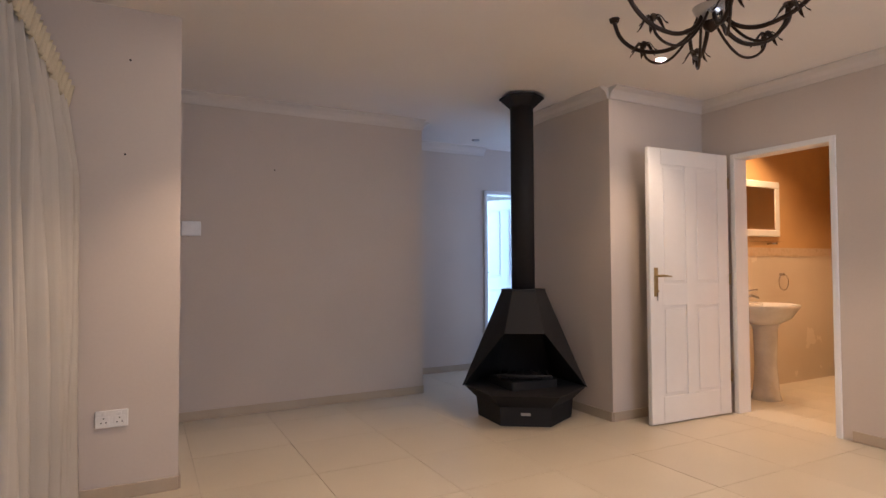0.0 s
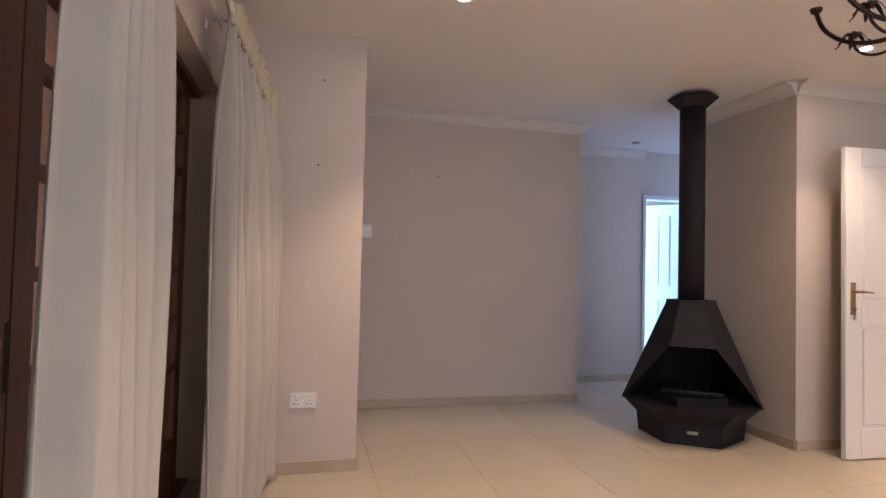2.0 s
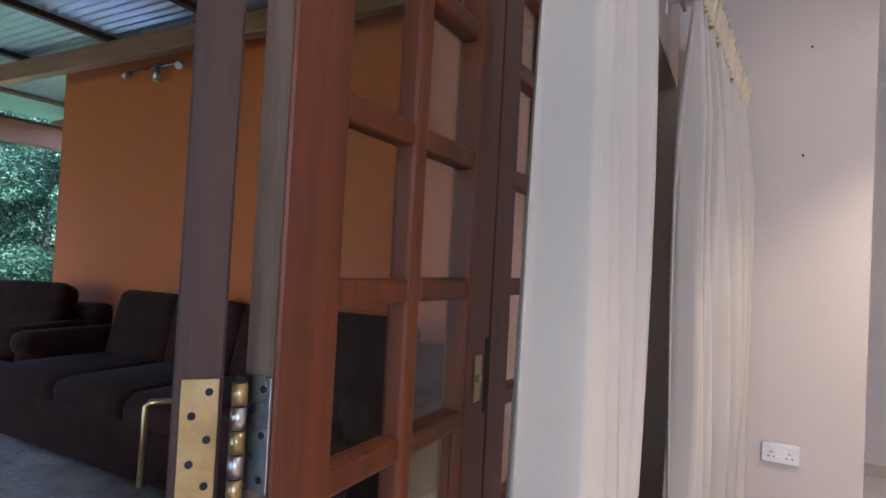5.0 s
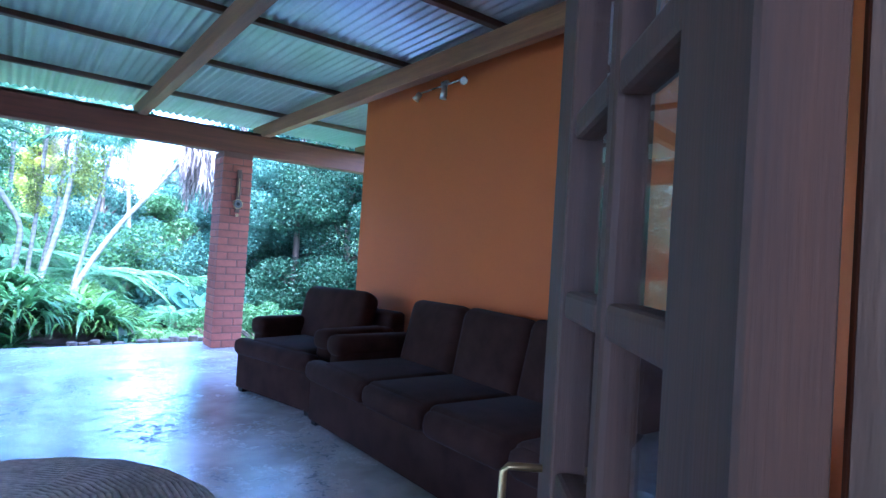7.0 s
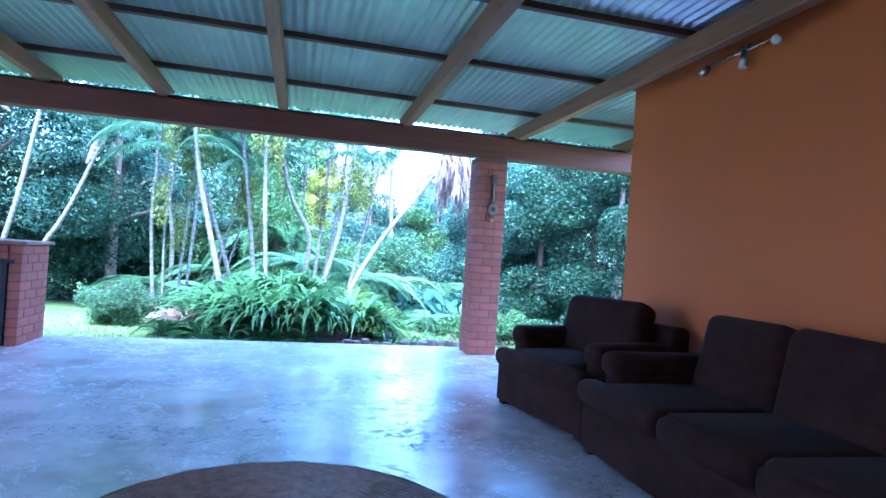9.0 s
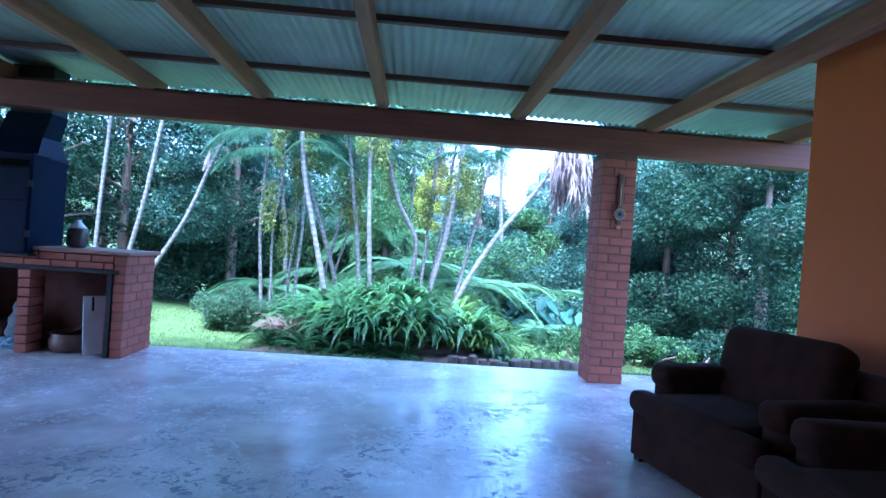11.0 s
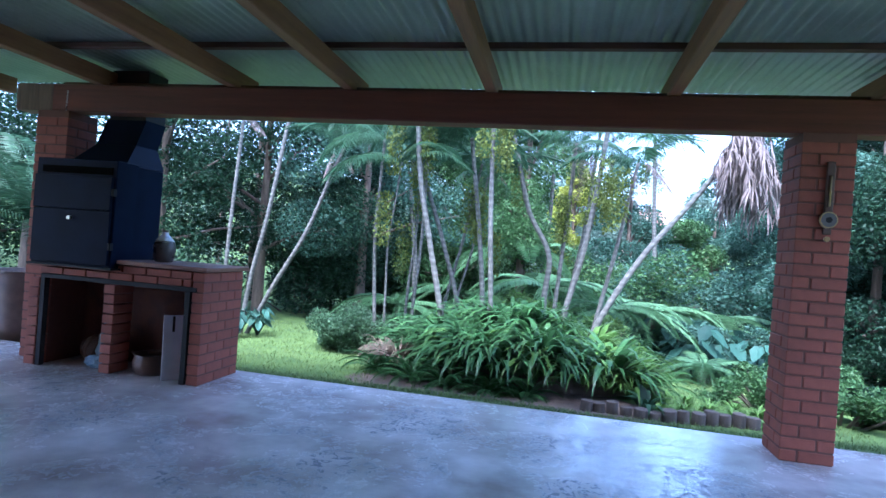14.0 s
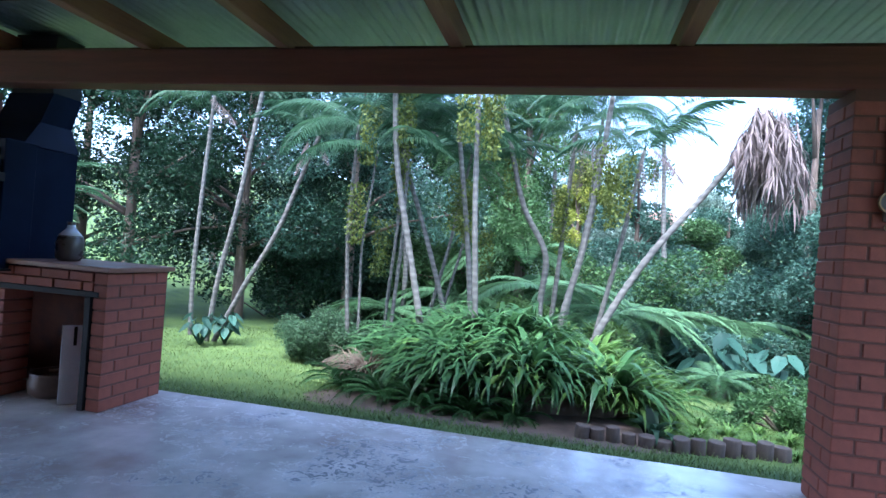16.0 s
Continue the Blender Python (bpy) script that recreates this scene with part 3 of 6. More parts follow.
for _z in (0.22, 0.912, 1.75):
    _h = thing("butt_hinge", "large steel and brass hinge joining two folding leaves", "hinge", (HINGE_X - 0.036, DOOR_Y - 0.004, _z), group="door hinges")
    for _k in range(5):
        part("knuckle", tube(bmesh.new(), [(0, -0.004, _k * 0.0255 + 0.001), (0, -0.004, _k * 0.0255 + 0.0245)], 0.0085, 14), STEEL if _k % 2 else BRASS, _h)
    part("pin_cap", tube(bmesh.new(), [(0, -0.004, -0.005), (0, -0.004, 0.134)], 0.006, 12), IRON, _h)
    for _s in (-1, 1):
        # one flap on the edge of each leaf
        _at = pose(OPEN_AT[0] - HINGE_X + 0.036, OPEN_AT[1] - DOOR_Y + 0.004, 0, 0, 0, OPEN_TURN) if _s < 0 else pose(0.036, 0.026, 0)
        _y0, _y1 = (-0.021, 0.017) if _s < 0 else (-0.043, -0.008)
        _face = -0.0005 if _s < 0 else -0.0025
        _pt = part("flap", boxes(((_face - 0.0018, _y0, 0), (_face, _y1, 0.128)), bevel=0.0006), STEEL if _s > 0 else BRASS, _h, at=_at)
        for _i, (_u, _v) in enumerate(((0.010, 0.014), (0.026, 0.038), (0.010, 0.063), (0.026, 0.089), (0.010, 0.114))):
            part("screw", tube(bmesh.new(), [(_face - 0.0015, _y0 + _u, _v), (_face - 0.0030, _y0 + _u, _v)], 0.0042, 12), IRON, _pt)
_fr = tagged(thing("folding_door_frame", "red-brown wooden frame of the folding doors", "door frame"), kind="structure")
part("head", boxes(((-0.80, DOOR_Y - 0.06, 2.06), (2.62, DOOR_Y + 0.055, 2.1)), bevel=0.003), MERANTI, _fr)
part("side_jamb", boxes(((2.58, DOOR_Y - 0.06, 0), (2.62, DOOR_Y + 0.055, 2.06)), bevel=0.003), MERANTI, _fr)
# unseen jamb, set at the edge of the narrowed opening
part("side_jamb", boxes(((-0.80, DOOR_Y - 0.06, 0), (-0.76, DOOR_Y + 0.055, 2.06)), bevel=0.003), MERANTI, _fr)
part("threshold", boxes(((-0.76, -0.045, -0.004), (2.58, 0.138, 0.012)), bevel=0.003), MERANTI, _fr)

# ---- curtains ----
DOORS = set(bpy.data.objects) - ROOM


def curtain(name, label, x0, x1, y, ztop, zbot, folds, amp, flare=0.0, drop=0.0, lean=0.0, seed=1):
    """Hanging cloth with deep pleats; ztop falls by drop towards x1, where the cloth leans out by lean."""
    rnd = np.random.RandomState(seed)
    c = thing(name, label, "curtain", ((x0 + x1) / 2, y, 0))
    nu, nv = folds * 16, 44
    ph = rnd.rand(folds + 1) * 0.9
    am = 0.65 + 0.7 * rnd.rand(folds + 1)
    u, v = np.meshgrid(np.linspace(0, 1, nu + 1), np.linspace(0, 1, nv + 1))
    k = u * folds
    i = np.minimum(k.astype(int), folds - 1)
    f = k - i
    A = am[i] * (1 - f) + am[i + 1] * f
    P = ph[i] * (1 - f) + ph[i + 1] * f
    wave = np.sin(2 * np.pi * k + P + 0.5 * np.sin(3 * v + i))
    wave = np.sign(wave) * np.abs(wave) ** 0.8 + 0.22 * np.sin(6 * np.pi * k + 4 * P + 2 * v)
    spread = 0.25 + 0.75 * np.minimum(1, v * 5) + 0.35 * v
    x = (x0 - x1) / 2 + u * (x1 - x0) + flare * (u - 1) * v + 0.012 * np.sin(6.3 * k + 2 * v) - (1 - v) * 0.03 * u * (lean > 0)
    yy = amp * A * wave * spread - lean * u ** 1.3 + 0.01 * np.sin(5 * v + 3 * u)
    top = ztop - drop * u ** 1.6
    z = top + (zbot - top) * v + 0.004 * wave * (v > 0.98)
    verts = np.stack([x, yy, z], -1).reshape(-1, 3)
    a = (np.arange(nv)[:, None] * (nu + 1) + np.arange(nu)[None]).ravel()
    quads = np.stack([a, a + 1, a + nu + 2, a + nu + 1], 1)
    cloth = from_arrays("cloth", verts, quads, CURTAIN, c, smooth=True)
    cloth.modifiers.new("thick", "SOLIDIFY").thickness = 0.003
    # gathered heading above the tape
    nv2 = 5
    u, v = np.meshgrid(np.linspace(0, 1, nu + 1), np.linspace(0, 1, nv2 + 1))
    k = u * folds * 3
    x = (x0 - x1) / 2 + u * (x1 - x0) - 0.03 * u * (lean > 0) + 0.01 * v * np.sin(k * 2)
    yy = (0.010 + 0.026 * v) * np.sin(2 * np.pi * k) - lean * u ** 1.3 - 0.012
    z = ztop - drop * u ** 1.6 - 0.03 + 0.10 * v
    verts = np.stack([x, yy, z], -1).reshape(-1, 3)
    a = (np.arange(nv2)[:, None] * (nu + 1) + np.arange(nu)[None]).ravel()
    quads = np.stack([a, a + 1, a + nu + 2, a + nu + 1], 1)
    hd = from_arrays("gathered_heading", verts, quads, LINING, c, smooth=True)
    hd.modifiers.new("thick", "SOLIDIFY").thickness = 0.003
    return c


curtain("curtain", "cream cotton curtain drawn together beside the open folding door", 0.59, 0.97, -0.085, 2.22, 0.02, 4, 0.05, flare=0.14, seed=4)
curtain("curtain", "cream curtain slumping off its rail beside the double socket", 2.04, 2.66, -0.13, 2.25, 0.02, 7, 0.058, flare=0.02, drop=0.30, lean=0.16, seed=9)
_rail = thing("curtain_rail", "white double curtain rail on brackets above the folding doors", "curtain rail", (0.5, -0.1, 2.27))
for _y in (-0.04, 0.03):
    part("track", boxes(((-2.0, _y - 0.006, -0.012), (1.75, _y + 0.006, 0.012)), bevel=0.002), WHITE, _rail)
for _x in (-1.8, -0.9, 0.0, 0.9, 1.7):
    part("bracket", boxes(((_x - 0.01, -0.05, 0.012), (_x + 0.01, 0.098, 0.02)), ((_x - 0.01, 0.088, -0.03), (_x + 0.01, 0.098, 0.012))), WHITE, _rail)

# ---- sockets, boxes, wall marks ----
_s = thing("double_socket", "white double wall socket on the greige wall nib", "socket", (2.75, -0.495, 0.405), -90)
part("plate", boxes(((-0.073, -0.012, -0.043), (0.073, 0.0, 0.043)), bevel=0.004, seg=2), PLASTIC, _s)
for _x in (-0.035, 0.035):
    _f = part("outlet", boxes(((_x - 0.025, -0.0135, -0.034), (_x + 0.025, -0.0115, 0.014)), bevel=0.001), PLASTIC, _s)
    for _a, _b in ((0, 0.004), (-0.011, -0.016), (0.011, -0.016)):
        part("pin_hole", boxes(((_x + _a - 0.003, -0.0142, _b - 0.003), (_x + _a + 0.003, -0.013, _b + 0.003))), IRON, _f)
    part("rocker", boxes(((_x - 0.008, -0.016, 0.018), (_x + 0.008, -0.0115, 0.034)), bevel=0.002), PLASTIC, _s)
_s = thing("wall_box", "small white box with a lid on the greige wall", "junction box", (4.17, -0.945, 1.455), -90)
part("body", boxes(((-0.07, -0.035, -0.055), (0.07, 0, 0.055)), bevel=0.005, seg=2), PLASTIC, _s)
part("lid", boxes(((-0.065, -0.04, -0.05), (0.065, -0.0345, 0.05)), bevel=0.002), PLASTIC, _s)
for _n, _x, _y, _z in (("nib", 2.75, -0.54, 1.74), ("nib", 2.75, -0.56, 2.23), ("back", 4.17, -1.57, 1.95)):
    _s = thing("wall_plug", "dark screw hole with a plug in the greige wall", "wall plug", (_x, _y, _z), -90, group="wall plugs")
    part("plug", tube(bmesh.new(), [(0, 0.001, 0), (0, -0.004, 0)], 0.0055, 10), IRON, _s)
_s = thing("door_stop", "small black door stop on the floor behind the wall nib", "door stop", (3.10, -0.78, 0))
part("body", boxes(((-0.02, -0.02, 0), (0.02, 0.02, 0.20)), bevel=0.006), IRON, _s)

# ---- ceiling fittings ----
# fittings for all six lamps, the four assumed ones included
for _k, (_x, _y) in enumerate(DOWNLIGHTS):
    _s = thing("downlight", "small round recessed downlight, lit", "ceiling light", (_x, _y, CEILING), group="recessed downlights")
    part("ring", lathe(bmesh.new(), [(0.028, 0.004), (0.042, -0.006), (0.045, 0.0), (0.04, 0.004)], 24), PLASTIC, _s)
    part("lens", lathe(bmesh.new(), [(0.0, -0.0015), (0.026, -0.0015), (0.026, 0.002)], 20), LAMPGLOW, _s)
_s = thing("smoke_detector", "small round unlit fitting on the passage ceiling", "detector", (4.62, -3.75, CEILING))
part("body", lathe(bmesh.new(), [(0.0, -0.012), (0.035, -0.012), (0.045, 0.0)], 20), STEEL, _s)


def chandelier():
    c = thing("chandelier", "black wrought-iron chandelier with leaf ornaments hanging from the ceiling", "chandelier", (1.03, -2.78, 2.175))
    part("stem", tube(bmesh.new(), [(0, 0, 0.02), (0, 0, 0.322)], 0.009, 12), BRONZE, c)
    part("ceiling_rose", lathe(bmesh.new(), [(0.0, 0.295), (0.05, 0.30), (0.06, 0.324)], 24), BRONZE, c)
    part("hub", lathe(bmesh.new(), [(0.0, -0.02), (0.03, 0.0), (0.045, 0.04), (0.03, 0.09), (0.012, 0.14)], 16), BRONZE, c)
    part("glass_bowl", lathe(bmesh.new(), [(0.0, 0.005), (0.05, 0.03), (0.075, 0.09), (0.07, 0.092), (0.04, 0.04)], 20), STEEL, c, "small grey glass bowl")
    arm_bm, n = None, 6
    for k in range(n):
        a = 2 * math.pi * k / n + 0.35
        ca, sa = math.cos(a), math.sin(a)
        pts = [(0.02, 0.10), (0.08, 0.0), (0.17, -0.045), (0.27, -0.035), (0.35, 0.005), (0.41, 0.07), (0.44, 0.15)]
        arm = part("arm", tube(bmesh.new(), [(r * ca, r * sa, z) for r, z in smooth_line(pts)], 0.0095, 8), BRONZE, c)
        pts = [(0.30, -0.015), (0.285, -0.06), (0.24, -0.095), (0.18, -0.10), (0.12, -0.06), (0.06, 0.02), (0.025, 0.10)]
        part("drop_scroll", tube(bmesh.new(), [(r * ca - 0.12 * (0.3 - r) * sa, r * sa + 0.12 * (0.3 - r) * ca, z) for r, z in smooth_line(pts)], 0.006, 8), BRONZE, arm)
        lb = bmesh.new()
        for j in range(6):
            b = a + 2 * math.pi * j / 6
            base = Vector((0.30 * ca, 0.30 * sa, -0.005))
            out = Vector((math.cos(b), math.sin(b), 0))
            side = Vector((-out.y, out.x, 0))
            prev = None
            for s in range(6):
                t = s / 5
                p = base + out * 0.065 * t + Vector((0, 0, 0.022 * math.sin(math.pi * min(1, t * 1.3)) - 0.03 * t * t))
                wd = 0.011 * math.sin(math.pi * (0.12 + 0.85 * t))
                row = [lb.verts.new(p - side * wd), lb.verts.new(p + Vector((0, 0, 0.004))), lb.verts.new(p + side * wd), lb.verts.new(p - Vector((0, 0, 0.003)))]
                if prev:
                    for q in range(4):
                        lb.faces.new((prev[q], prev[(q + 1) % 4], row[(q + 1) % 4], row[q]))
                prev = row
        part("leaf_ornament", lb, BRONZE, arm)
        part("candle_cup", lathe(bmesh.new(), [(0.0, 0.15), (0.02, 0.152), (0.026, 0.17), (0.02, 0.172), (0.015, 0.16)], 14, (0.44 * ca, 0.44 * sa, 0)), BRONZE, arm)
    return c


def smooth_line(pts, per=5):
    """Points on a smooth curve through the given pairs or triples."""
    P = [Vector(p) for p in pts]
    P = [P[0] * 2 - P[1]] + P + [P[-1] * 2 - P[-2]]
    out = []
    for a, b, c, d in zip(P, P[1:], P[2:], P[3:]):
        for s in range(per):
            t = s / per
            out.append(0.5 * ((2 * b) + (c - a) * t + (2 * a - 5 * b + 4 * c - d) * t * t + (3 * b - a - 3 * c + d) * t ** 3))
    return [tuple(p) for p in out + [P[-2]]]


chandelier()


# ---- stove ----
def hexagon(r, turn=0.0, c=(0, 0)):
    return [(c[0] + r * math.cos(radians(turn + 60 * k)), c[1] + r * math.sin(radians(turn + 60 * k))) for k in range(6)]


def stove():
    """Six-sided black steel fireplace; its open front faces local -x."""
    s = thing("fireplace_stove", "black steel six-sided fireplace with a tall flue", "stove", (3.08, -3.25, 0), -4)
    plinth, rim = hexagon(0.40), hexagon(0.50)
    part("plinth", prism(bmesh.new(), hexagon(0.355), 0, 0.14, hexagon(0.37)), IRON, s)
    part("hearth_tray", prism(bmesh.new(), hexagon(0.37), 0.14, 0.236, hexagon(0.474)), IRON, s)
    part("badge", boxes(((-0.322, -0.035, 0.08), (-0.312, 0.035, 0.10)), bevel=0.002), STEEL, s, "small silver badge", at=pose(0, 0, 0, 0, 0, -30))
    z0, z1, zo, r1 = 0.225, 0.96, 0.66, 0.17
    rr = lambda z: 0.48 + (r1 - 0.48) * (z - z0) / (z1 - z0)
    P = lambda ang, z, ins=0.0: Vector(((rr(z) - ins) * math.cos(ang), (rr(z) - ins) * math.sin(ang), z))
    for k in range(6):
        a, b = radians(60 * k), radians(60 * (k + 1))
        low = z0 + 0.02
        shape = [(0, z0), (1, z0), (1, z1), (0, z1)]
        if k == 2:  # the open front keeps its top alone
            shape = [(0, zo), (1, zo), (1, z1), (0, z1)]
        if k == 1:  # the neighbours are cut away on a slant towards the front
            shape = [(0, z0), (1, zo), (1, z1), (0, z1)]
        if k == 3:
            shape = [(0, zo), (1, z0), (1, z1), (0, z1)]
        bm = bmesh.new()
        vo = [bm.verts.new(P(a, z).lerp(P(b, z), u)) for u, z in shape]
        vi = [bm.verts.new(P(a, z, 0.009).lerp(P(b, z, 0.009), u)) for u, z in shape]
        bm.faces.new(vo), bm.faces.new(vi[::-1])
        n = len(shape)
        for q in range(n):
            bm.faces.new((vo[q], vi[q], vi[(q + 1) % n], vo[(q + 1) % n]))
        part("hood_panel", bm, IRON, s)
    part("collar", prism(bmesh.new(), hexagon(0.17), 0.955, 0.98), IRON, s)
    part("flue", tube(bmesh.new(), [(0, 0, 0.98), (0, 0, 2.43)], 0.09, 32), IRON, s)
    part("ceiling_plate", prism(bmesh.new(), hexagon(0.095), 2.39, 2.46, hexagon(0.17)), IRON, s)
    part("ceiling_plate_rim", prism(bmesh.new(), hexagon(0.175), 2.46, 2.475), IRON, s)
    c, d = math.cos(radians(150)), math.sin(radians(150))
    g = part("grate", tube(bmesh.new(), [(c * 0.2 - d * 0.2, d * 0.2 + c * 0.2, 0.34), (c * 0.2 + d * 0.2, d * 0.2 - c * 0.2, 0.34)], 0.012, 10), IRON, s)
    for k in range(7):
        u = -0.18 + 0.06 * k
        part("grate_bar", tube(bmesh.new(), [(c * 0.22 - d * u, d * 0.22 + c * u, 0.33), (-c * 0.1 - d * u, -d * 0.1 + c * u, 0.33)], 0.007, 8), IRON, g)
    part("fire_box", boxes(((-0.16, -0.2, 0.222), (0.2, 0.2, 0.30)), bevel=0.01), IRON, s)
    return s


stove()

# ---- bathroom ----
_b = thing("pedestal_basin", "white ceramic pedestal basin on a light tiled bathroom floor", "basin", (2.53, -5.40, 0))
part("pedestal", lathe(bmesh.new(), [(0.12, 0.0), (0.105, 0.05), (0.085, 0.3), (0.095, 0.6), (0.12, 0.66)], 24), CERAMIC, _b)
_bm = bmesh.new()
lathe(_bm, [(0.10, 0.64), (0.20, 0.70), (0.26, 0.79), (0.27, 0.81), (0.25, 0.815), (0.20, 0.76), (0.0, 0.72)], 32)
for _v in _bm.verts:
    _v.co.y *= 1.08
part("bowl", _bm, CERAMIC, _b)
part("back_ledge", boxes(((0.14, -0.27, 0.70), (0.30, 0.27, 0.815)), bevel=0.02, seg=3), CERAMIC, _b)
_t = part("mixer_tap", lathe(bmesh.new(), [(0.026, 0.815), (0.02, 0.83), (0.02, 0.89), (0.024, 0.9)], 16, (0.19, 0, 0)), CHROME, _b, "chrome mixer tap")
part("spout", tube(bmesh.new(), [(0.19, 0, 0.86), (0.12, 0, 0.885), (0.06, 0, 0.87), (0.055, 0, 0.855)], 0.011), CHROME, _t)
part("tap_lever", tube(bmesh.new(), [(0.19, 0, 0.9), (0.17, -0.03, 0.925), (0.10, -0.06, 0.935)], 0.007), CHROME, _t)
part("trap_pipe", tube(bmesh.new(), [(0.10, 0.10, 0.66), (0.10, 0.11, 0.52), (0.2, 0.11, 0.50), (0.40, 0.11, 0.52)], 0.018), CHROME, _b, "chrome trap under the basin")
_b = thing("soap_dispenser", "grey soap pump bottle on the basin ledge", "soap dispenser", (2.72, -5.24, 0.816))
part("bottle", lathe(bmesh.new(), [(0.028, 0), (0.03, 0.06), (0.028, 0.09), (0.012, 0.10)], 16), PLASTIC, _b)
part("pump", tube(bmesh.new(), [(0, 0, 0.10), (0, 0, 0.135), (-0.03, 0, 0.135)], 0.006), IRON, _b)
_b = thing("mirror_cabinet", "white-framed mirror on the orange bathroom wall", "mirror", (2.85, -5.76, 1.69))
part("mirror_glass", boxes(((-0.028, -0.28, -0.20), (-0.02, 0.28, 0.20))), MIRROR, _b, "mirror reflecting the yellow-lit room")
for _lo, _hi in (((-0.35, -0.265), (0.35, -0.20)), ((-0.35, 0.20), (0.35, 0.265)), ((-0.35, -0.2), (-0.28, 0.2)), ((0.28, -0.2), (0.35, 0.2))):
    part("frame_bar", boxes(((-0.035, _lo[0], _lo[1]), (0, _hi[0], _hi[1])), bevel=0.006), WHITE, _b)
_b = thing("glass_shelf", "glass shelf on chrome brackets under the mirror", "shelf", (2.85, -5.66, 1.37))
part("shelf_plate", boxes(((-0.12, -0.36, 0), (-0.005, 0.3, 0.008)), bevel=0.001), GLASS, _b)
for _y in (-0.3, 0.25):
    part("bracket", tube(bmesh.new(), [(0, _y, -0.012), (-0.09, _y, -0.012)], 0.009), CHROME, _b)
_b = thing("towel_ring", "chrome towel ring on the tiled bathroom wall", "towel ring", (2.842, -6.13, 1.06))
part("mount", tube(bmesh.new(), [(0, 0, 0), (-0.04, 0, 0)], 0.013), CHROME, _b)
part("ring", tube(bmesh.new(), [(-0.035, 0.075 * math.sin(2 * math.pi * k / 24), -0.075 + 0.075 * math.cos(2 * math.pi * k / 24)) for k in range(25)], 0.004, 8, False), CHROME, _b)
_b = thing("toilet", "white ceramic toilet by the bathroom wall", "toilet", (2.35, -6.75, 0), 90)
part("pan", lathe(bmesh.new(), [(0.13, 0.0), (0.11, 0.12), (0.15, 0.3), (0.19, 0.39), (0.17, 0.4)], 24), CERAMIC, _b)
part("seat", lathe(bmesh.new(), [(0.19, 0.40), (0.195, 0.415), (0.16, 0.425), (0.0, 0.425)], 24), CERAMIC, _b)
part("cistern", boxes(((-0.24, -0.35, 0.40), (-0.14, 0.15, 0.74)), bevel=0.02, seg=2), CERAMIC, _b)

# the rooms lie a little back from the folding doors
for _ob in bpy.data.objects:
    if _ob.parent is None and _ob not in DOORS and _ob.type != "CAMERA" and _ob.name != "sun":
        _ob.location.x -= 0.175
        _ob.location.y -= 0.135

# ---- veranda ----
SLAB_Y = 7.2
built("veranda_floor", boxes(((-9.0, 0.14, -0.35), (3.2, SLAB_Y, 0.0))), SCREED, "worn polished grey screed veranda floor")
built("wall_orange", boxes(((2.45, 0.14, 0.0), (2.62, 4.92, 2.775))), ORANGE, "orange painted veranda wall")
built("wall_outer", boxes(((2.62, 0.14, -0.3), (6.5, 0.3, 2.80))), ORANGE, "orange painted outer wall of the house")
# unseen; its -0.80 edge narrows the opening for daylight
built("wall_veranda_west", boxes(((-9.0, 0.141, 0.0), (-0.80, 0.16, 2.80))), ORANGE, "orange painted house wall on the veranda")
built("wall_veranda_head", boxes(((-0.80, 0.141, 2.1), (2.45, 0.16, 2.80))), ORANGE, "orange wall above the folding doors")
RB0, RB1 = 2.60, 2.52


def raf_z(y):
    return RB0 + (RB1 - RB0) * y / 6.9


RAFTERS = [-8.2, -6.9, -5.5, -4.15, -2.82, -1.76, -0.58, 0.77, 2.12, 3.55]
for _x in RAFTERS:
    _skew = 0.022 if _x == 2.12 else 0.0  # the rafter beside the orange wall runs a little askew
    _bm = bmesh.new()
    prism(_bm, [(-0.045, 0.17), (0.045, 0.17), (0.045, 7.12), (-0.045, 7.12)], 0, 0.15)
    bmesh.ops.bevel(_bm, geom=_bm.edges[:], offset=0.006, segments=1, affect="EDGES")
    for _v in _bm.verts:
        _v.co.z += raf_z(_v.co.y)
        _v.co.x += _skew * (6.74 - _v.co.y)
    _r = thing("rafter", "yellow-brown treated pine rafter under the corrugated roof", "rafter", (_x, 0, 0), group="veranda rafters")
    part("timber", _bm, PINE, _r)
    part("bolt_head", tube(bmesh.new(), [(0.02, 6.82, raf_z(6.8) + 0.005), (0.02, 6.82, raf_z(6.8) - 0.012)], 0.012, 8), STEEL, _r)
for _y in (0.55, 1.65, 2.75, 3.85, 5.0, 6.28):
    _p = thing("roof_batten", "dark stained roof batten across the rafters", "batten", (0, _y, raf_z(_y) + 0.151), group="roof battens")
    part("timber", boxes(((-8.6, -0.028, 0), (4.0, 0.028, 0.045)), bevel=0.003), PURLIN, _p)
# corrugated sheets, lapped side by side
_x0 = -8.8
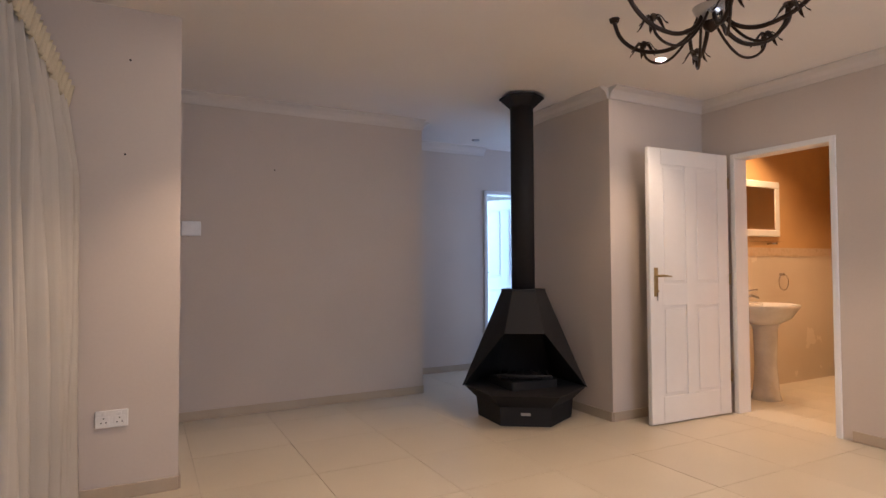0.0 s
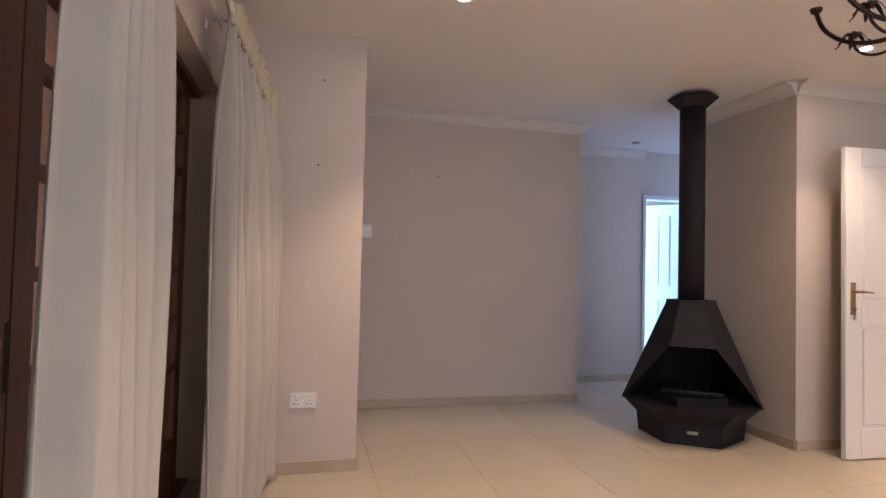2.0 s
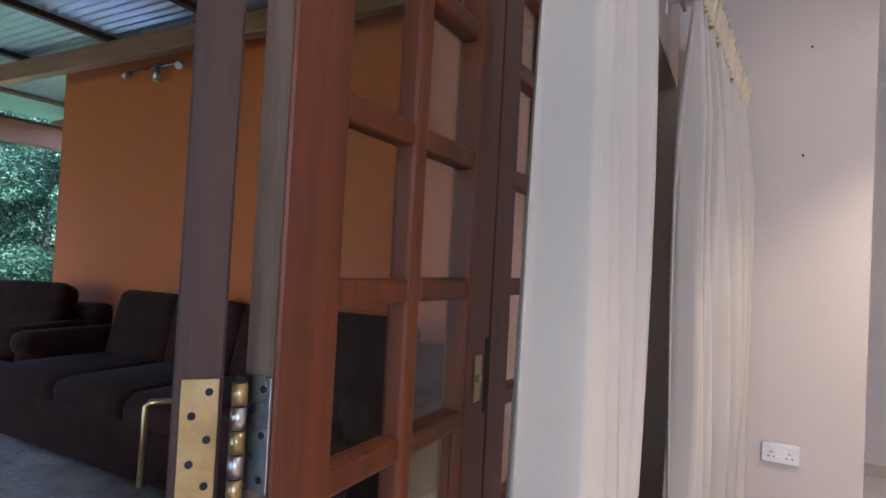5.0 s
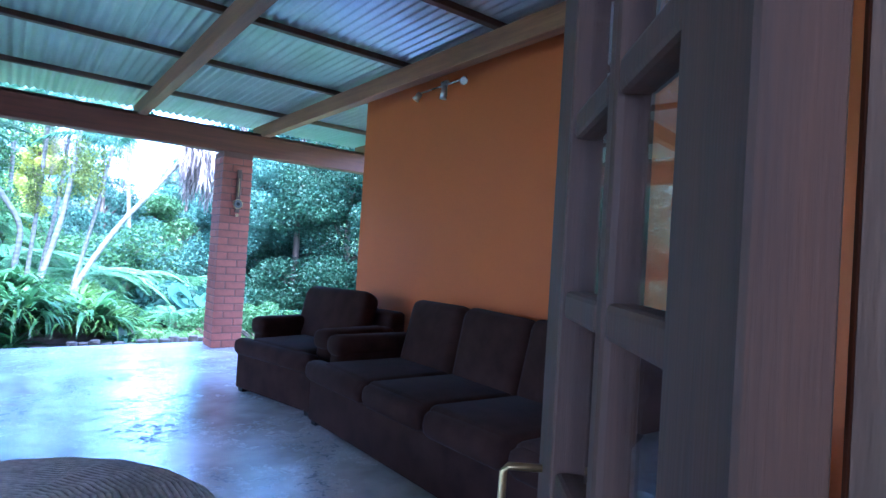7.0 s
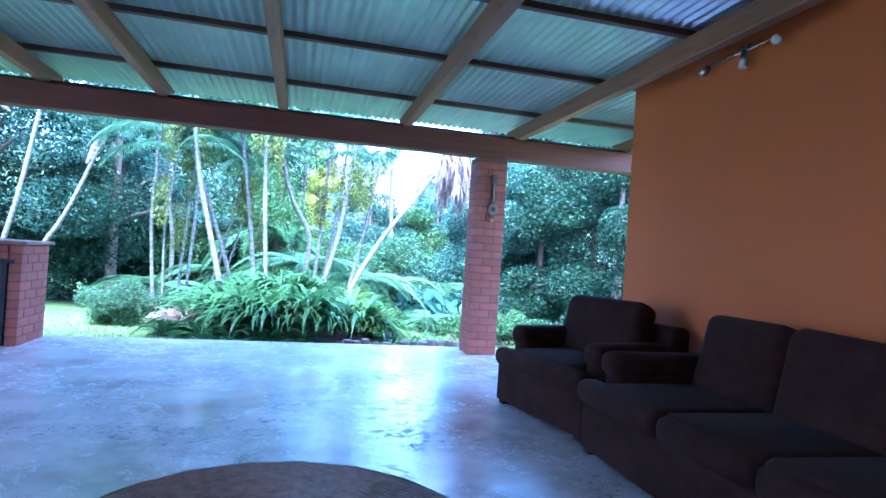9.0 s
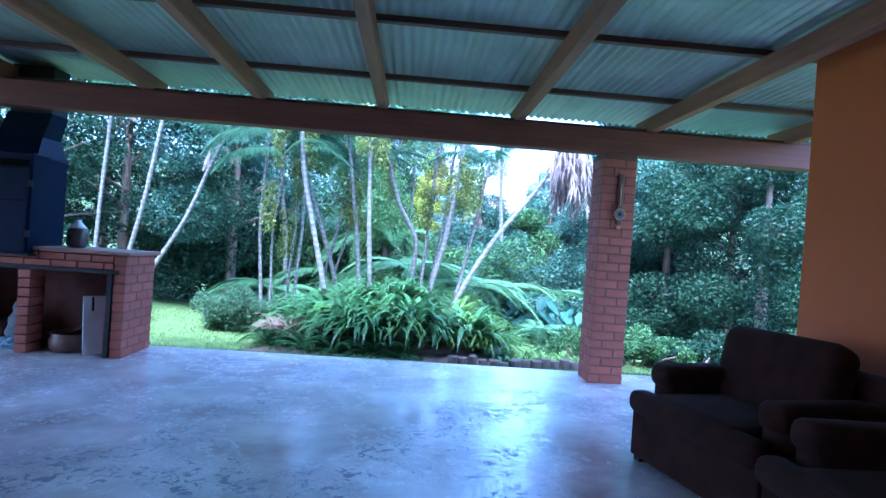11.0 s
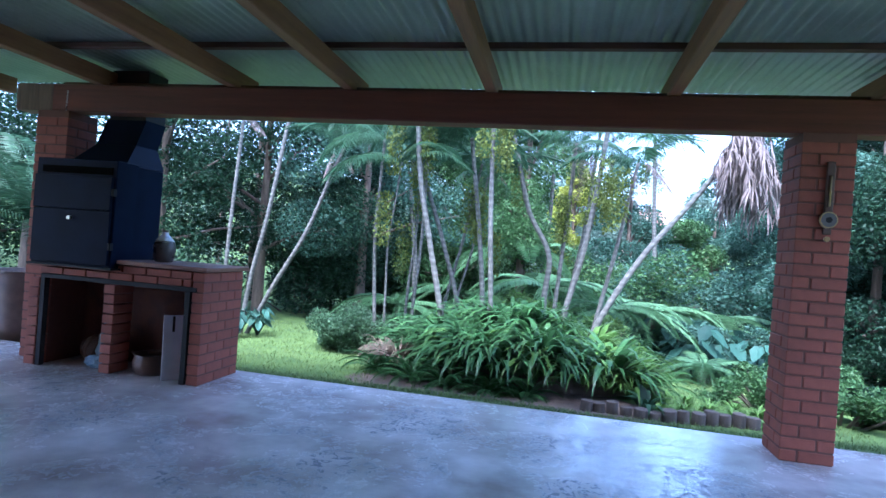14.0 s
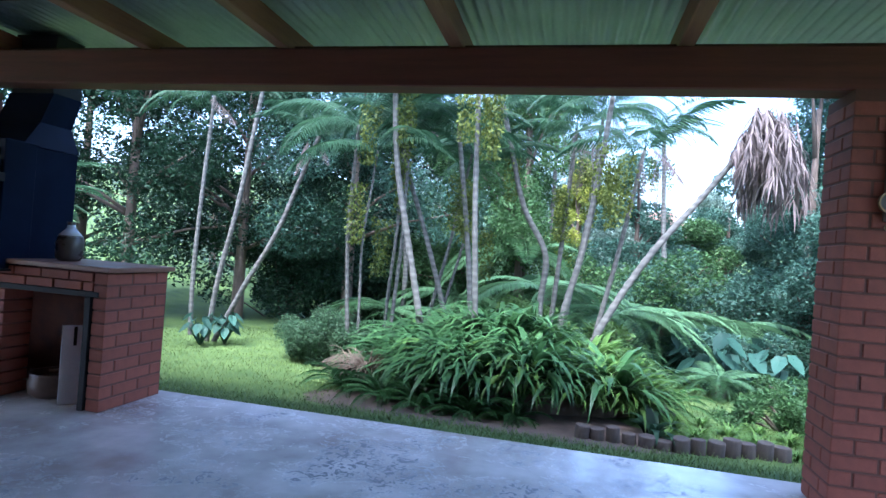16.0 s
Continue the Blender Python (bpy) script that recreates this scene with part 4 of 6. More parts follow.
while _x0 < 4.0:
    _n = 10 * 8
    _u = np.linspace(0, 0.79, _n + 1)
    _v = np.array([0.16, 3.7, SLAB_Y + 0.22])
    _X, _Y = np.meshgrid(_x0 + _u, _v)
    _Z = RB0 + (RB1 - RB0) * _Y / 6.9 + 0.207 + 0.0115 * np.sin(2 * np.pi * (_X + 8.8) / 0.0762) + 0.0015 * ((_X - _x0) > 0.4)
    _verts = np.stack([_X, _Y, _Z], -1).reshape(-1, 3)
    _a = (np.arange(2)[:, None] * (_n + 1) + np.arange(_n)[None]).ravel()
    _root = thing("roof_sheet", "galvanised corrugated steel roof sheet, grey-green and slightly dull", "roof sheet", (0, 0, 0), group="roof sheets")
    _sh = from_arrays("sheet", _verts, np.stack([_a, _a + 1, _a + _n + 2, _a + _n + 1], 1), METAL_SHEET, _root, smooth=True)
    _sh.modifiers.new("thick", "SOLIDIFY").thickness = 0.0012
    _x0 += 0.762
_b = thing("veranda_beam", "heavy brown timber beam across the front of the veranda, weathered grey at its end", "beam", (0, 6.74, 2.27))
part("timber", boxes(((-4.62, 0, 0), (4.3, 0.17, 0.245)), bevel=0.008), PINEX, _b)
part("weathered_end", boxes(((-5.02, -0.001, -0.001), (-4.621, 0.171, 0.246)), bevel=0.008), WORNWOOD, _b, "grey weathered beam end")
_bm = bmesh.new()
for _k in range(9):
    tube(_bm, [(-4.45, -0.008, 0.17 - 0.022 * _k + 0.012 * math.cos(t)) if _k % 2 else (-4.45 + 0.008 * math.sin(t), -0.008, 0.17 - 0.022 * _k + 0.012 * math.cos(t)) for t in [2 * math.pi * q / 10 for q in range(11)]], 0.0022, 6, False)
part("chain", _bm, STEEL, _b, "short steel chain")
_p = thing("wall_plate", "dark stained batten lying along the top of the timber beam", "batten", (0, 6.86, 2.515))
part("timber", boxes(((-4.6, -0.028, 0), (4.2, 0.028, 0.045)), bevel=0.003), PURLIN, _p)

# ---- brick pier ----
BW, BT, BH, CO = 0.222, 0.106, 0.073, 0.085
_brick_mesh = {}


def brick(parent, x, y, z, along="x", length=BW, depth=BT, height=BH):
    """One brick centred at x, y with its foot at z."""
    key = (round(length, 3), round(depth, 3), round(height, 3))
    if key not in _brick_mesh:
        me = bpy.data.meshes.new("brick")
        bm = boxes(((-length / 2, -depth / 2, 0), (length / 2, depth / 2, height)), bevel=0.004)
        bm.to_mesh(me)
        bm.free()
        me.materials.append(BRICK)
        _brick_mesh[key] = me
    ob = new("brick", _brick_mesh[key])
    ob.parent = parent
    j = random.uniform
    ob.matrix_basis = pose(x + j(-0.0015, 0.0015), y + j(-0.0015, 0.0015), z, 0, 0, (90 if along == "y" else 0) + j(-0.3, 0.3))
    return ob


def pier(name, label, x, y, courses):
    """A pier of pinwheel brick courses, 340 mm square; x, y is its front left corner."""
    s = thing(name, label, "brick pier", (x, y, 0))
    part("mortar_core", boxes(((0.006, 0.006, 0), (0.334, 0.334, courses * CO - 0.004))), MORTAR, s)
    for k in range(courses):
        z = k * CO + 0.006
        if k % 2:
            spec = [(0.111, 0.053, "x"), (0.287, 0.111, "y"), (0.229, 0.287, "x"), (0.053, 0.229, "y")]
        else:
            spec = [(0.229, 0.053, "x"), (0.287, 0.229, "y"), (0.111, 0.287, "x"), (0.053, 0.111, "y")]
        for bx, by, al in spec:
            brick(s, bx, by, z, al)
    return s


PIER = pier("brick_pier", "tall terracotta brick pier carrying the timber beam", 1.615, 6.70, 26)
part("top_bed", boxes(((0.004, 0.004, 26 * CO - 0.004), (0.336, 0.336, 2.268))), MORTAR, PIER)
COLUMN = pier("brick_column", "terracotta brick column behind the outdoor fireplace, carrying the beam end", -4.75, 6.72, 26)
part("top_bed", boxes(((0.004, 0.004, 26 * CO - 0.004), (0.336, 0.336, 2.268))), MORTAR, COLUMN)
_g = thing("wall_gauge", "wooden gauge with a round white dial on the brick pier", "barometer", (1.80, 6.695, 1.67))
part("back_board", boxes(((-0.028, -0.016, -0.10), (0.028, 0.0, 0.40)), bevel=0.01, seg=2), PURLIN, _g)
part("dial_rim", tube(bmesh.new(), [(0, -0.014, 0), (0, -0.032, 0)], 0.056, 28), BRASS, _g)
_dl = part("dial", tube(bmesh.new(), [(0, -0.030, 0), (0, -0.034, 0)], 0.048, 28), DIAL, _g, "round white dial")
part("dial_centre", tube(bmesh.new(), [(0, -0.034, 0), (0, -0.037, 0)], 0.02, 20), IRON, _dl)
part("tube", tube(bmesh.new(), [(0, -0.022, 0.09), (0, -0.022, 0.30)], 0.007, 8), BRASS, _g)
part("knob", tube(bmesh.new(), [(0, -0.01, -0.13), (0, -0.028, -0.13)], 0.018, 16), BRASS, _g)

# ---- outdoor fireplace ----
BX0, BX1, BY0, BY1 = -4.36, -2.78, 6.53, 7.12
BRAAI = thing("braai_counter", "built-in terracotta brick barbecue counter with two dark storage niches", "outdoor fireplace", (0, 0, 0))
part("back_core", boxes(((BX0, BY1 - 0.10, 0), (BX1 - 0.11, BY1 - 0.006, 0.93))), NICHE, BRAAI, "dark brown-red back of the niches")
part("right_core", boxes(((BX1 - 0.10, BY0 + 0.006, 0), (BX1 - 0.006, BY1 - 0.006, 0.932))), MORTAR, BRAAI)
part("niche_ceiling", boxes(((BX0, BY0 + 0.11, 0.78), (BX1 - 0.10, BY1 - 0.1, 0.93))), MORTAR, BRAAI)
part("left_core", boxes(((BX0 - 0.10, BY0 + 0.1, 0), (BX0, BY1, 0.93))), MORTAR, BRAAI)
for _lo, _hi in (((BX0, BY0 - 0.012, 0.765), (BX1 - 0.06, BY0 + 0.05, 0.80)), ((BX0, BY0 - 0.012, 0), (BX0 + 0.045, BY0 + 0.04, 0.764)), ((BX1 - 0.16, BY0 - 0.012, 0), (BX1 - 0.115, BY0 + 0.04, 0.764))):
    part("steel_angle", boxes((_lo, _hi), bevel=0.002), IRON, BRAAI, "black steel angle framing the niches")
_SL = thing("counter_slab", "smooth brown-red slab on the brick counter", "counter top", (0, 0, 0.937))
part("slab", boxes(((-3.60, BY0 - 0.03, 0), (BX1 + 0.035, BY1 + 0.03, 0.036)), bevel=0.008, seg=2), SLABTOP, _SL)

HOOD = thing("braai_hood", "large blue-black steel barbecue firebox with a flap door and tapering hood", "barbecue", (0, 0, 0))
part("front_box", boxes(((-4.40, 6.44, 0.90), (-3.60, 6.68, 1.80)), bevel=0.006), HOODM, HOOD)
part("base_ledge", boxes(((-4.42, 6.42, 0.885), (-3.58, 6.75, 0.90))), IRON, HOOD)
_dp = part("flap_door", boxes(((-4.385, 6.415, 0.92), (-3.62, 6.437, 1.37)), bevel=0.004), HOODM, HOOD)
part("upper_flap", boxes(((-4.385, 6.41, 1.376), (-3.62, 6.437, 1.655)), bevel=0.004), HOODM, HOOD)
# thin black strip on the closed box, painted as the slot's inner shade
part("dark_slot", boxes(((-4.33, 6.428, 1.675), (-3.64, 6.4395, 1.735))), SLOT_SHADE, HOOD)
part("door_knob", tube(bmesh.new(), [(-4.0, 6.415, 1.30), (-4.0, 6.385, 1.30)], 0.016, 14), STEEL, _dp, "small steel knob")
for _z in (1.05, 1.5):
    part("side_hinge", boxes(((-3.62, 6.41, _z), (-3.595, 6.45, _z + 0.06)), bevel=0.003), IRON, HOOD)
part("fire_body", boxes(((-4.30, 6.681, 0.94), (-3.71, 7.14, 1.80)), bevel=0.01), HOODM, HOOD)
_q = lambda x0, x1, y0, y1: [(x0, y0), (x1, y0), (x1, y1), (x0, y1)]
part("hood_shoulder", prism(bmesh.new(), _q(-4.30, -3.71, 6.66, 7.14), 1.80, 2.0, _q(-4.22, -3.80, 6.86, 7.14)), HOODM, HOOD)
part("hood_taper", prism(bmesh.new(), _q(-4.22, -3.80, 6.86, 7.14), 2.0, 2.24, _q(-4.18, -3.76, 6.92, 7.18)), HOODM, HOOD)
part("chimney", boxes(((-4.16, 6.92, 2.24), (-3.77, 7.18, 2.70)), bevel=0.004), IRON, HOOD)

_v = thing("vase", "dark glazed stoneware bottle vase on the counter slab", "vase", (-3.38, 6.80, 0.973))
part("body", lathe(bmesh.new(), [(0.07, 0), (0.088, 0.03), (0.092, 0.13), (0.082, 0.18), (0.04, 0.225), (0.026, 0.24), (0.026, 0.27), (0.033, 0.285), (0.022, 0.285), (0.018, 0.25)], 28), GLAZE, _v, smooth=False)
part("pale_shoulder", lathe(bmesh.new(), [(0.0835, 0.178), (0.0415, 0.2255), (0.0275, 0.2405), (0.0275, 0.262)], 28), BOARD, _v, "pale glaze on the shoulder")
_v = thing("bowl", "brown pottery bowl with two lugs standing in the niche", "bowl", (-3.36, 6.74, 0))
part("bowl", lathe(bmesh.new(), [(0.12, 0), (0.155, 0.03), (0.165, 0.10), (0.15, 0.15), (0.16, 0.175), (0.145, 0.175), (0.13, 0.13)], 28), POTTERY, _v)
for _s in (-1, 1):
    part("lug", tube(bmesh.new(), [(_s * 0.15, -0.02, 0.14), (_s * 0.21, 0, 0.16), (_s * 0.15, 0.03, 0.15)], 0.014), POTTERY, _v)
part("twig", tube(bmesh.new(), smooth_line([(-0.05, 0, 0.17), (0.05, 0.02, 0.20), (0.16, 0, 0.27), (0.21, -0.02, 0.25)]), 0.012), BASKET, _v)
_v = thing("board", "pale grey-blue board leaning in the niche", "board", (-3.06, 6.62, 0), -48)
part("sheet", boxes(((-0.006, -0.10, 0.0), (0.006, 0.10, 0.54)), bevel=0.002), BOARD, _v, at=pose(0, 0, 0.004, 0, -7, 4))
part("dark_slit", boxes(((0.0062, -0.03, 0.40), (0.0085, -0.01, 0.53))), IRON, _v, at=pose(0, 0, 0.004, 0, -7, 4))
_v = thing("figurine", "small grey stone figure in the niche", "statue", (-3.86, 6.80, 0.075))
_bm = bmesh.new()
lathe(_bm, [(0.10, 0.0), (0.115, 0.06), (0.075, 0.13), (0.09, 0.2), (0.045, 0.25), (0.06, 0.30), (0.04, 0.35), (0.0, 0.365)], 20)
for _w in _bm.verts:
    _w.co += Vector((noise.noise(_w.co * 14), noise.noise(_w.co * 14 + Vector((5, 0, 0))), 0)) * 0.03
part("figure", _bm, STATUE, _v)
_v = thing("plastic_bag", "crumpled pale blue bag under the figure", "bag", (-3.86, 6.74, 0))
_bm = bmesh.new()
bmesh.ops.create_icosphere(_bm, subdivisions=4, radius=0.15)
for _w in _bm.verts:
    _w.co = Vector((_w.co.x, _w.co.y * 0.8, max(_w.co.z * 0.4, -0.04) + 0.04)) * (1 + 0.28 * noise.noise(_w.co * 22))
part("bag", _bm, BAG, _v)
_v = thing("wicker_ball", "dark wicker ball at the back of the niche", "basket", (-4.05, 6.85, 0.13))
_bm = bmesh.new()
for _k in range(9):
    _m = Euler((random.uniform(0, 3), random.uniform(0, 3), random.uniform(0, 3))).to_matrix()
    tube(_bm, [tuple(_m @ Vector((0.12 * math.cos(t), 0.12 * math.sin(t), 0))) for t in [2 * math.pi * q / 20 for q in range(21)]], 0.006, 6, False)
part("weave", _bm, BASKET, _v)
part("core", lathe(bmesh.new(), [(0.0, -0.11), (0.08, -0.08), (0.11, 0), (0.08, 0.08), (0.0, 0.11)], 16), POTTERY, _v)
_v = thing("garden_pot", "large dark brown glazed pot beyond the brick column", "plant pot", (-5.55, 7.5, -0.08))
part("pot", lathe(bmesh.new(), [(0.20, 0), (0.27, 0.2), (0.31, 0.5), (0.30, 0.72), (0.33, 0.76), (0.33, 0.79), (0.29, 0.79), (0.27, 0.72)], 32), POTTERY, _v)
part("earth", lathe(bmesh.new(), [(0.0, 0.70), (0.275, 0.71), (0.275, 0.69)], 24), SOIL, _v)

# ---- seating ----


def soft(bm, lo, hi, r, seg=3):
    return box(bm, lo, hi, r, seg)


def puff(bm, amount, seed=0):
    for v in bm.verts:
        v.co += Vector((noise.noise(v.co * 5 + Vector((seed, 0, 0))), noise.noise(v.co * 5 + Vector((0, seed, 0))), noise.noise(v.co * 5 + Vector((0, 0, seed))))) * amount


def armchair_like(name, label, y0, seats, seat_w, x_front=1.20, x_back=2.33, turn=0):
    """A low block sofa along the wall: its front looks to -x, it spans from y0 upwards in y."""
    arm = 0.17
    depth = x_back - x_front
    total = 2 * arm + seats * seat_w
    s = thing(name, label, "armchair" if seats == 1 else "sofa", (x_front, y0, 0), turn)
    part("base", boxes(((0.03, 0.01, 0.03), (depth - 0.04, total - 0.01, 0.31)), bevel=0.015, seg=2), PLUSH, s)
    for x in (0.08, depth - 0.12):
        for y in (0.06, total - 0.06):
            part("foot", boxes(((x - 0.03, y - 0.03, 0), (x + 0.03, y + 0.03, 0.032))), IRON, s)
    for k in range(seats):
        a, b = arm + k * seat_w, arm + (k + 1) * seat_w
        if k == 0:
            fa = 0.0
        else:
            fa = a
        fb = total if k == seats - 1 else b
        bm = bmesh.new()
        soft(bm, (0.02, a + 0.004, 0.31), (depth - 0.28, b - 0.004, 0.455), 0.05)
        puff(bm, 0.012, k)
        part("seat_cushion", bm, PLUSH, s, smooth=True)
        bm = bmesh.new()
        soft(bm, (-0.02, fa + 0.004, 0.30), (0.13, fb - 0.004, 0.44), 0.055)
        puff(bm, 0.008, k + 9)
        part("front_roll", bm, PLUSH, s, smooth=True)
        bm = bmesh.new()
        soft(bm, (0, a + 0.006 - 0.02 * (seats == 1), 0), (0.20, b - 0.006 + 0.11 * (seats == 1), 0.50), 0.07)
        puff(bm, 0.016, k + 3)
        part("back_cushion", bm, PLUSH, s, at=pose(depth - 0.46, 0, 0.40, 0, 13, 0), smooth=True)
    for y in (0.0, total - arm):
        bm = bmesh.new()
        soft(bm, (0.16, y, 0.28), (depth - 0.12, y + arm, 0.60), 0.055)
        soft(bm, (0.13, y - 0.008, 0.46), (depth - 0.2, y + arm + 0.008, 0.61), 0.06)
        part("armrest", bm, PLUSH, s, smooth=True)
    part("back_frame", boxes(((depth - 0.18, 0.02, 0.03), (depth, total - 0.02, 0.72)), bevel=0.04, seg=2), PLUSH, s, smooth=True)
    return s


armchair_like("armchair", "low dark brown velour armchair beside the matching sofa", 3.68, 1, 0.68, 1.43, 2.41, 12)
armchair_like("sofa", "low dark brown velour sofa with loose cushions against the orange wall", 0.86, 4, 0.60, 1.37, 2.43)
_o = thing("rope_pouf", "round woven rope ottoman on the veranda floor", "ottoman", (-0.34, 2.02, 0))
_bm = bmesh.new()
_prof = [(0.48, 0.01), (0.62, 0.05), (0.69, 0.12), (0.70, 0.20), (0.66, 0.28), (0.55, 0.325), (0.28, 0.345), (0.0, 0.35)]
lathe(_bm, [(r * 0.985, z) for r, z in _prof], 40)
part("core", _bm, JUTE, _o)
_pts, _line = [], smooth_line([(r, z, 0) for r, z in _prof], 12)
_len = np.cumsum([0] + [math.dist(a, b) for a, b in zip(_line, _line[1:])])
_turns = int(_len[-1] / 0.021)
for _k in range(_turns * 40):
    _s = _k / (_turns * 40) * _len[-1]
    _r, _z = np.interp(_s, _len, [p[0] for p in _line]), np.interp(_s, _len, [p[1] for p in _line])
    _a = 2 * math.pi * _k / 40
    _w = 0.003 * (_k % 2)
    _pts.append(((_r + _w) * math.cos(_a), (_r + _w) * math.sin(_a), _z + _w))
part("rope_coil", tube(bmesh.new(), _pts, 0.0105, 5), JUTE, _o)

_t = thing("spotlight_bar", "brushed steel bar with three small spotlights under the rafter", "wall light", (2.42, 3.60, 2.585))
part("bar", boxes(((-0.03, -0.04, -0.012), (0.0, 0.04, 0.02)), bevel=0.004), STEEL, _t)
part("rail", tube(bmesh.new(), [(-0.03, -0.29, -0.02), (-0.03, 0.33, -0.02)], 0.007), STEEL, _t)
for _y, _d in ((-0.27, (-0.05, -0.05, -0.04)), (-0.02, (-0.01, 0, -0.11)), (0.32, (-0.03, 0.03, -0.06))):
    _h = part("spot_head", tube(bmesh.new(), [(-0.03, _y, -0.02), (-0.03 + _d[0], _y + _d[1], -0.02 + _d[2])], [0.022, 0.03], 18), STEEL, _t)
    part("lens", tube(bmesh.new(), [(-0.03 + _d[0] * 0.97, _y + _d[1] * 0.97, -0.02 + _d[2] * 0.97), (-0.03 + _d[0] * 1.01, _y + _d[1] * 1.01, -0.02 + _d[2] * 1.01)], 0.024, 16), PLASTIC, _h)

# ---- garden ----
G = np.random.RandomState(7)


def ground_z(x, y):
    x, y = np.asarray(x, float), np.asarray(y, float)
    s = np.clip((y - 7.2) / 1.3, 0, 1)
    z = -0.06 - 0.20 * s * s * (3 - 2 * s) - 0.045 * np.clip(y - 8.8, 0, 22)
    z = z - 0.10 * np.clip(x - 0.5, 0, 8) * np.clip((y - 9.3) / 4, 0, 1)
    z = z + 0.16 * np.clip(y - 34, 0, 60) + 0.15 * np.clip(-x - 9, 0, 30) * np.clip((y - 8) / 6, 0, 1)
    return np.where(y < 7.25, -0.3, z) + 0.02 * np.sin(x * 1.7) * np.cos(y * 1.3) * (y > 7.4)


_gx = np.concatenate([np.linspace(-400, -22, 20), np.linspace(-20, 20, 161), np.linspace(22, 400, 20)])
_gy = np.concatenate([np.linspace(-60, 6.8, 8), np.array([7.0, 7.205]), np.linspace(7.3, 30, 150), np.linspace(31, 500, 60)])
_X, _Y = np.meshgrid(_gx, _gy)
_Z = np.where(_Y < 7.1, -0.36, ground_z(_X, _Y))
_nx = len(_gx)
_a = (np.arange(len(_gy) - 1)[:, None] * _nx + np.arange(_nx - 1)[None]).ravel()
_gr = from_arrays("ground", np.stack([_X, _Y, np.minimum(_Z, 25)], -1).reshape(-1, 3), np.stack([_a, _a + 1, _a + _nx + 1, _a + _nx], 1), GRASS, smooth=True)
tagged(_gr, "short green lawn sloping away from the veranda", kind="structure")


def card_leaves(n, place, size, aspect=0.45, droop=0.5, rs=G):
    """n folded diamond leaves at the given places: vertices and quads."""
    d = rs.normal(size=(n, 3))
    d[:, 2] = d[:, 2] * 0.5 - droop
    d /= np.linalg.norm(d, axis=1)[:, None]
    s = np.cross(d, rs.normal(size=(n, 3)))
    s /= np.linalg.norm(s, axis=1)[:, None] + 1e-9
    L = (size * (0.6 + 0.8 * rs.rand(n)))[:, None]
    w = L * aspect * 0.5
    up = np.cross(d, s)
    a = place
    b = place + d * L * 0.45 + s * w + up * L * 0.06
    c = place + d * L
    e = place + d * L * 0.45 - s * w + up * L * 0.06
    v = np.stack([a, b, c, e], 1).reshape(-1, 3)
    return v, np.arange(4 * n).reshape(-1, 4)


def crown_points(n, blobs, rs=G):
    """Places near the surfaces of clumps (x, y, z, radius), so that gaps stay dark between them."""
    b = np.array(blobs)
    p = b[:, 3] ** 2
    i = rs.choice(len(b), n, p=p / p.sum())
    d = rs.normal(size=(n, 3))
    d /= np.linalg.norm(d, axis=1)[:, None]
    r = b[i, 3] * (0.55 + 0.5 * rs.rand(n) ** 0.6)
    return b[i, :3] + d * r[:, None] * [1, 1, 0.75]


def tree(name, label, x, y, height, spread, leaves, size, material, bark=BARK, trunk=0.14, low=0.25, group="garden trees", lean=(0, 0)):
    z = float(ground_z(x, y))
    t = thing(name, label, "tree", (x, y, z), group=group)
    bm = bmesh.new()
    top = Vector((lean[0], lean[1], height * 0.8))
    tube(bm, smooth_line([(0, 0, -0.1), (lean[0] * 0.2, lean[1] * 0.2, height * 0.3), tuple(top)], 6), list(np.linspace(trunk, trunk * 0.3, 13)), 9)
    blobs = []
    nb = 16 + int(spread * 5)
    for k in range(nb):
        a, h = G.rand() * 2 * math.pi, low + (1 - low) * G.rand()
        rad = spread * (0.35 + 0.65 * G.rand()) * math.sin(math.pi * min(0.97, 0.22 + 0.75 * h))
        c = Vector((lean[0] * h + rad * math.cos(a), lean[1] * h + rad * math.sin(a), height * h))
        if k % 2 == 0:
            s = Vector((lean[0] * h * 0.7, lean[1] * h * 0.7, height * h * 0.72))
            tube(bm, [tuple(s), tuple(s.lerp(c, 0.5) + Vector((0, 0, 0.1))), tuple(c)], [trunk * 0.35, trunk * 0.2, 0.015], 6)
        blobs.append((*c, spread * (0.22 + 0.2 * G.rand())))
    part("trunk", bm, bark, t)
    leaves, size = int(leaves * 1.45), size * 0.78
    v, q = card_leaves(leaves, crown_points(leaves, blobs), size)
    from_arrays("crown", v, q, material, t)
    return t


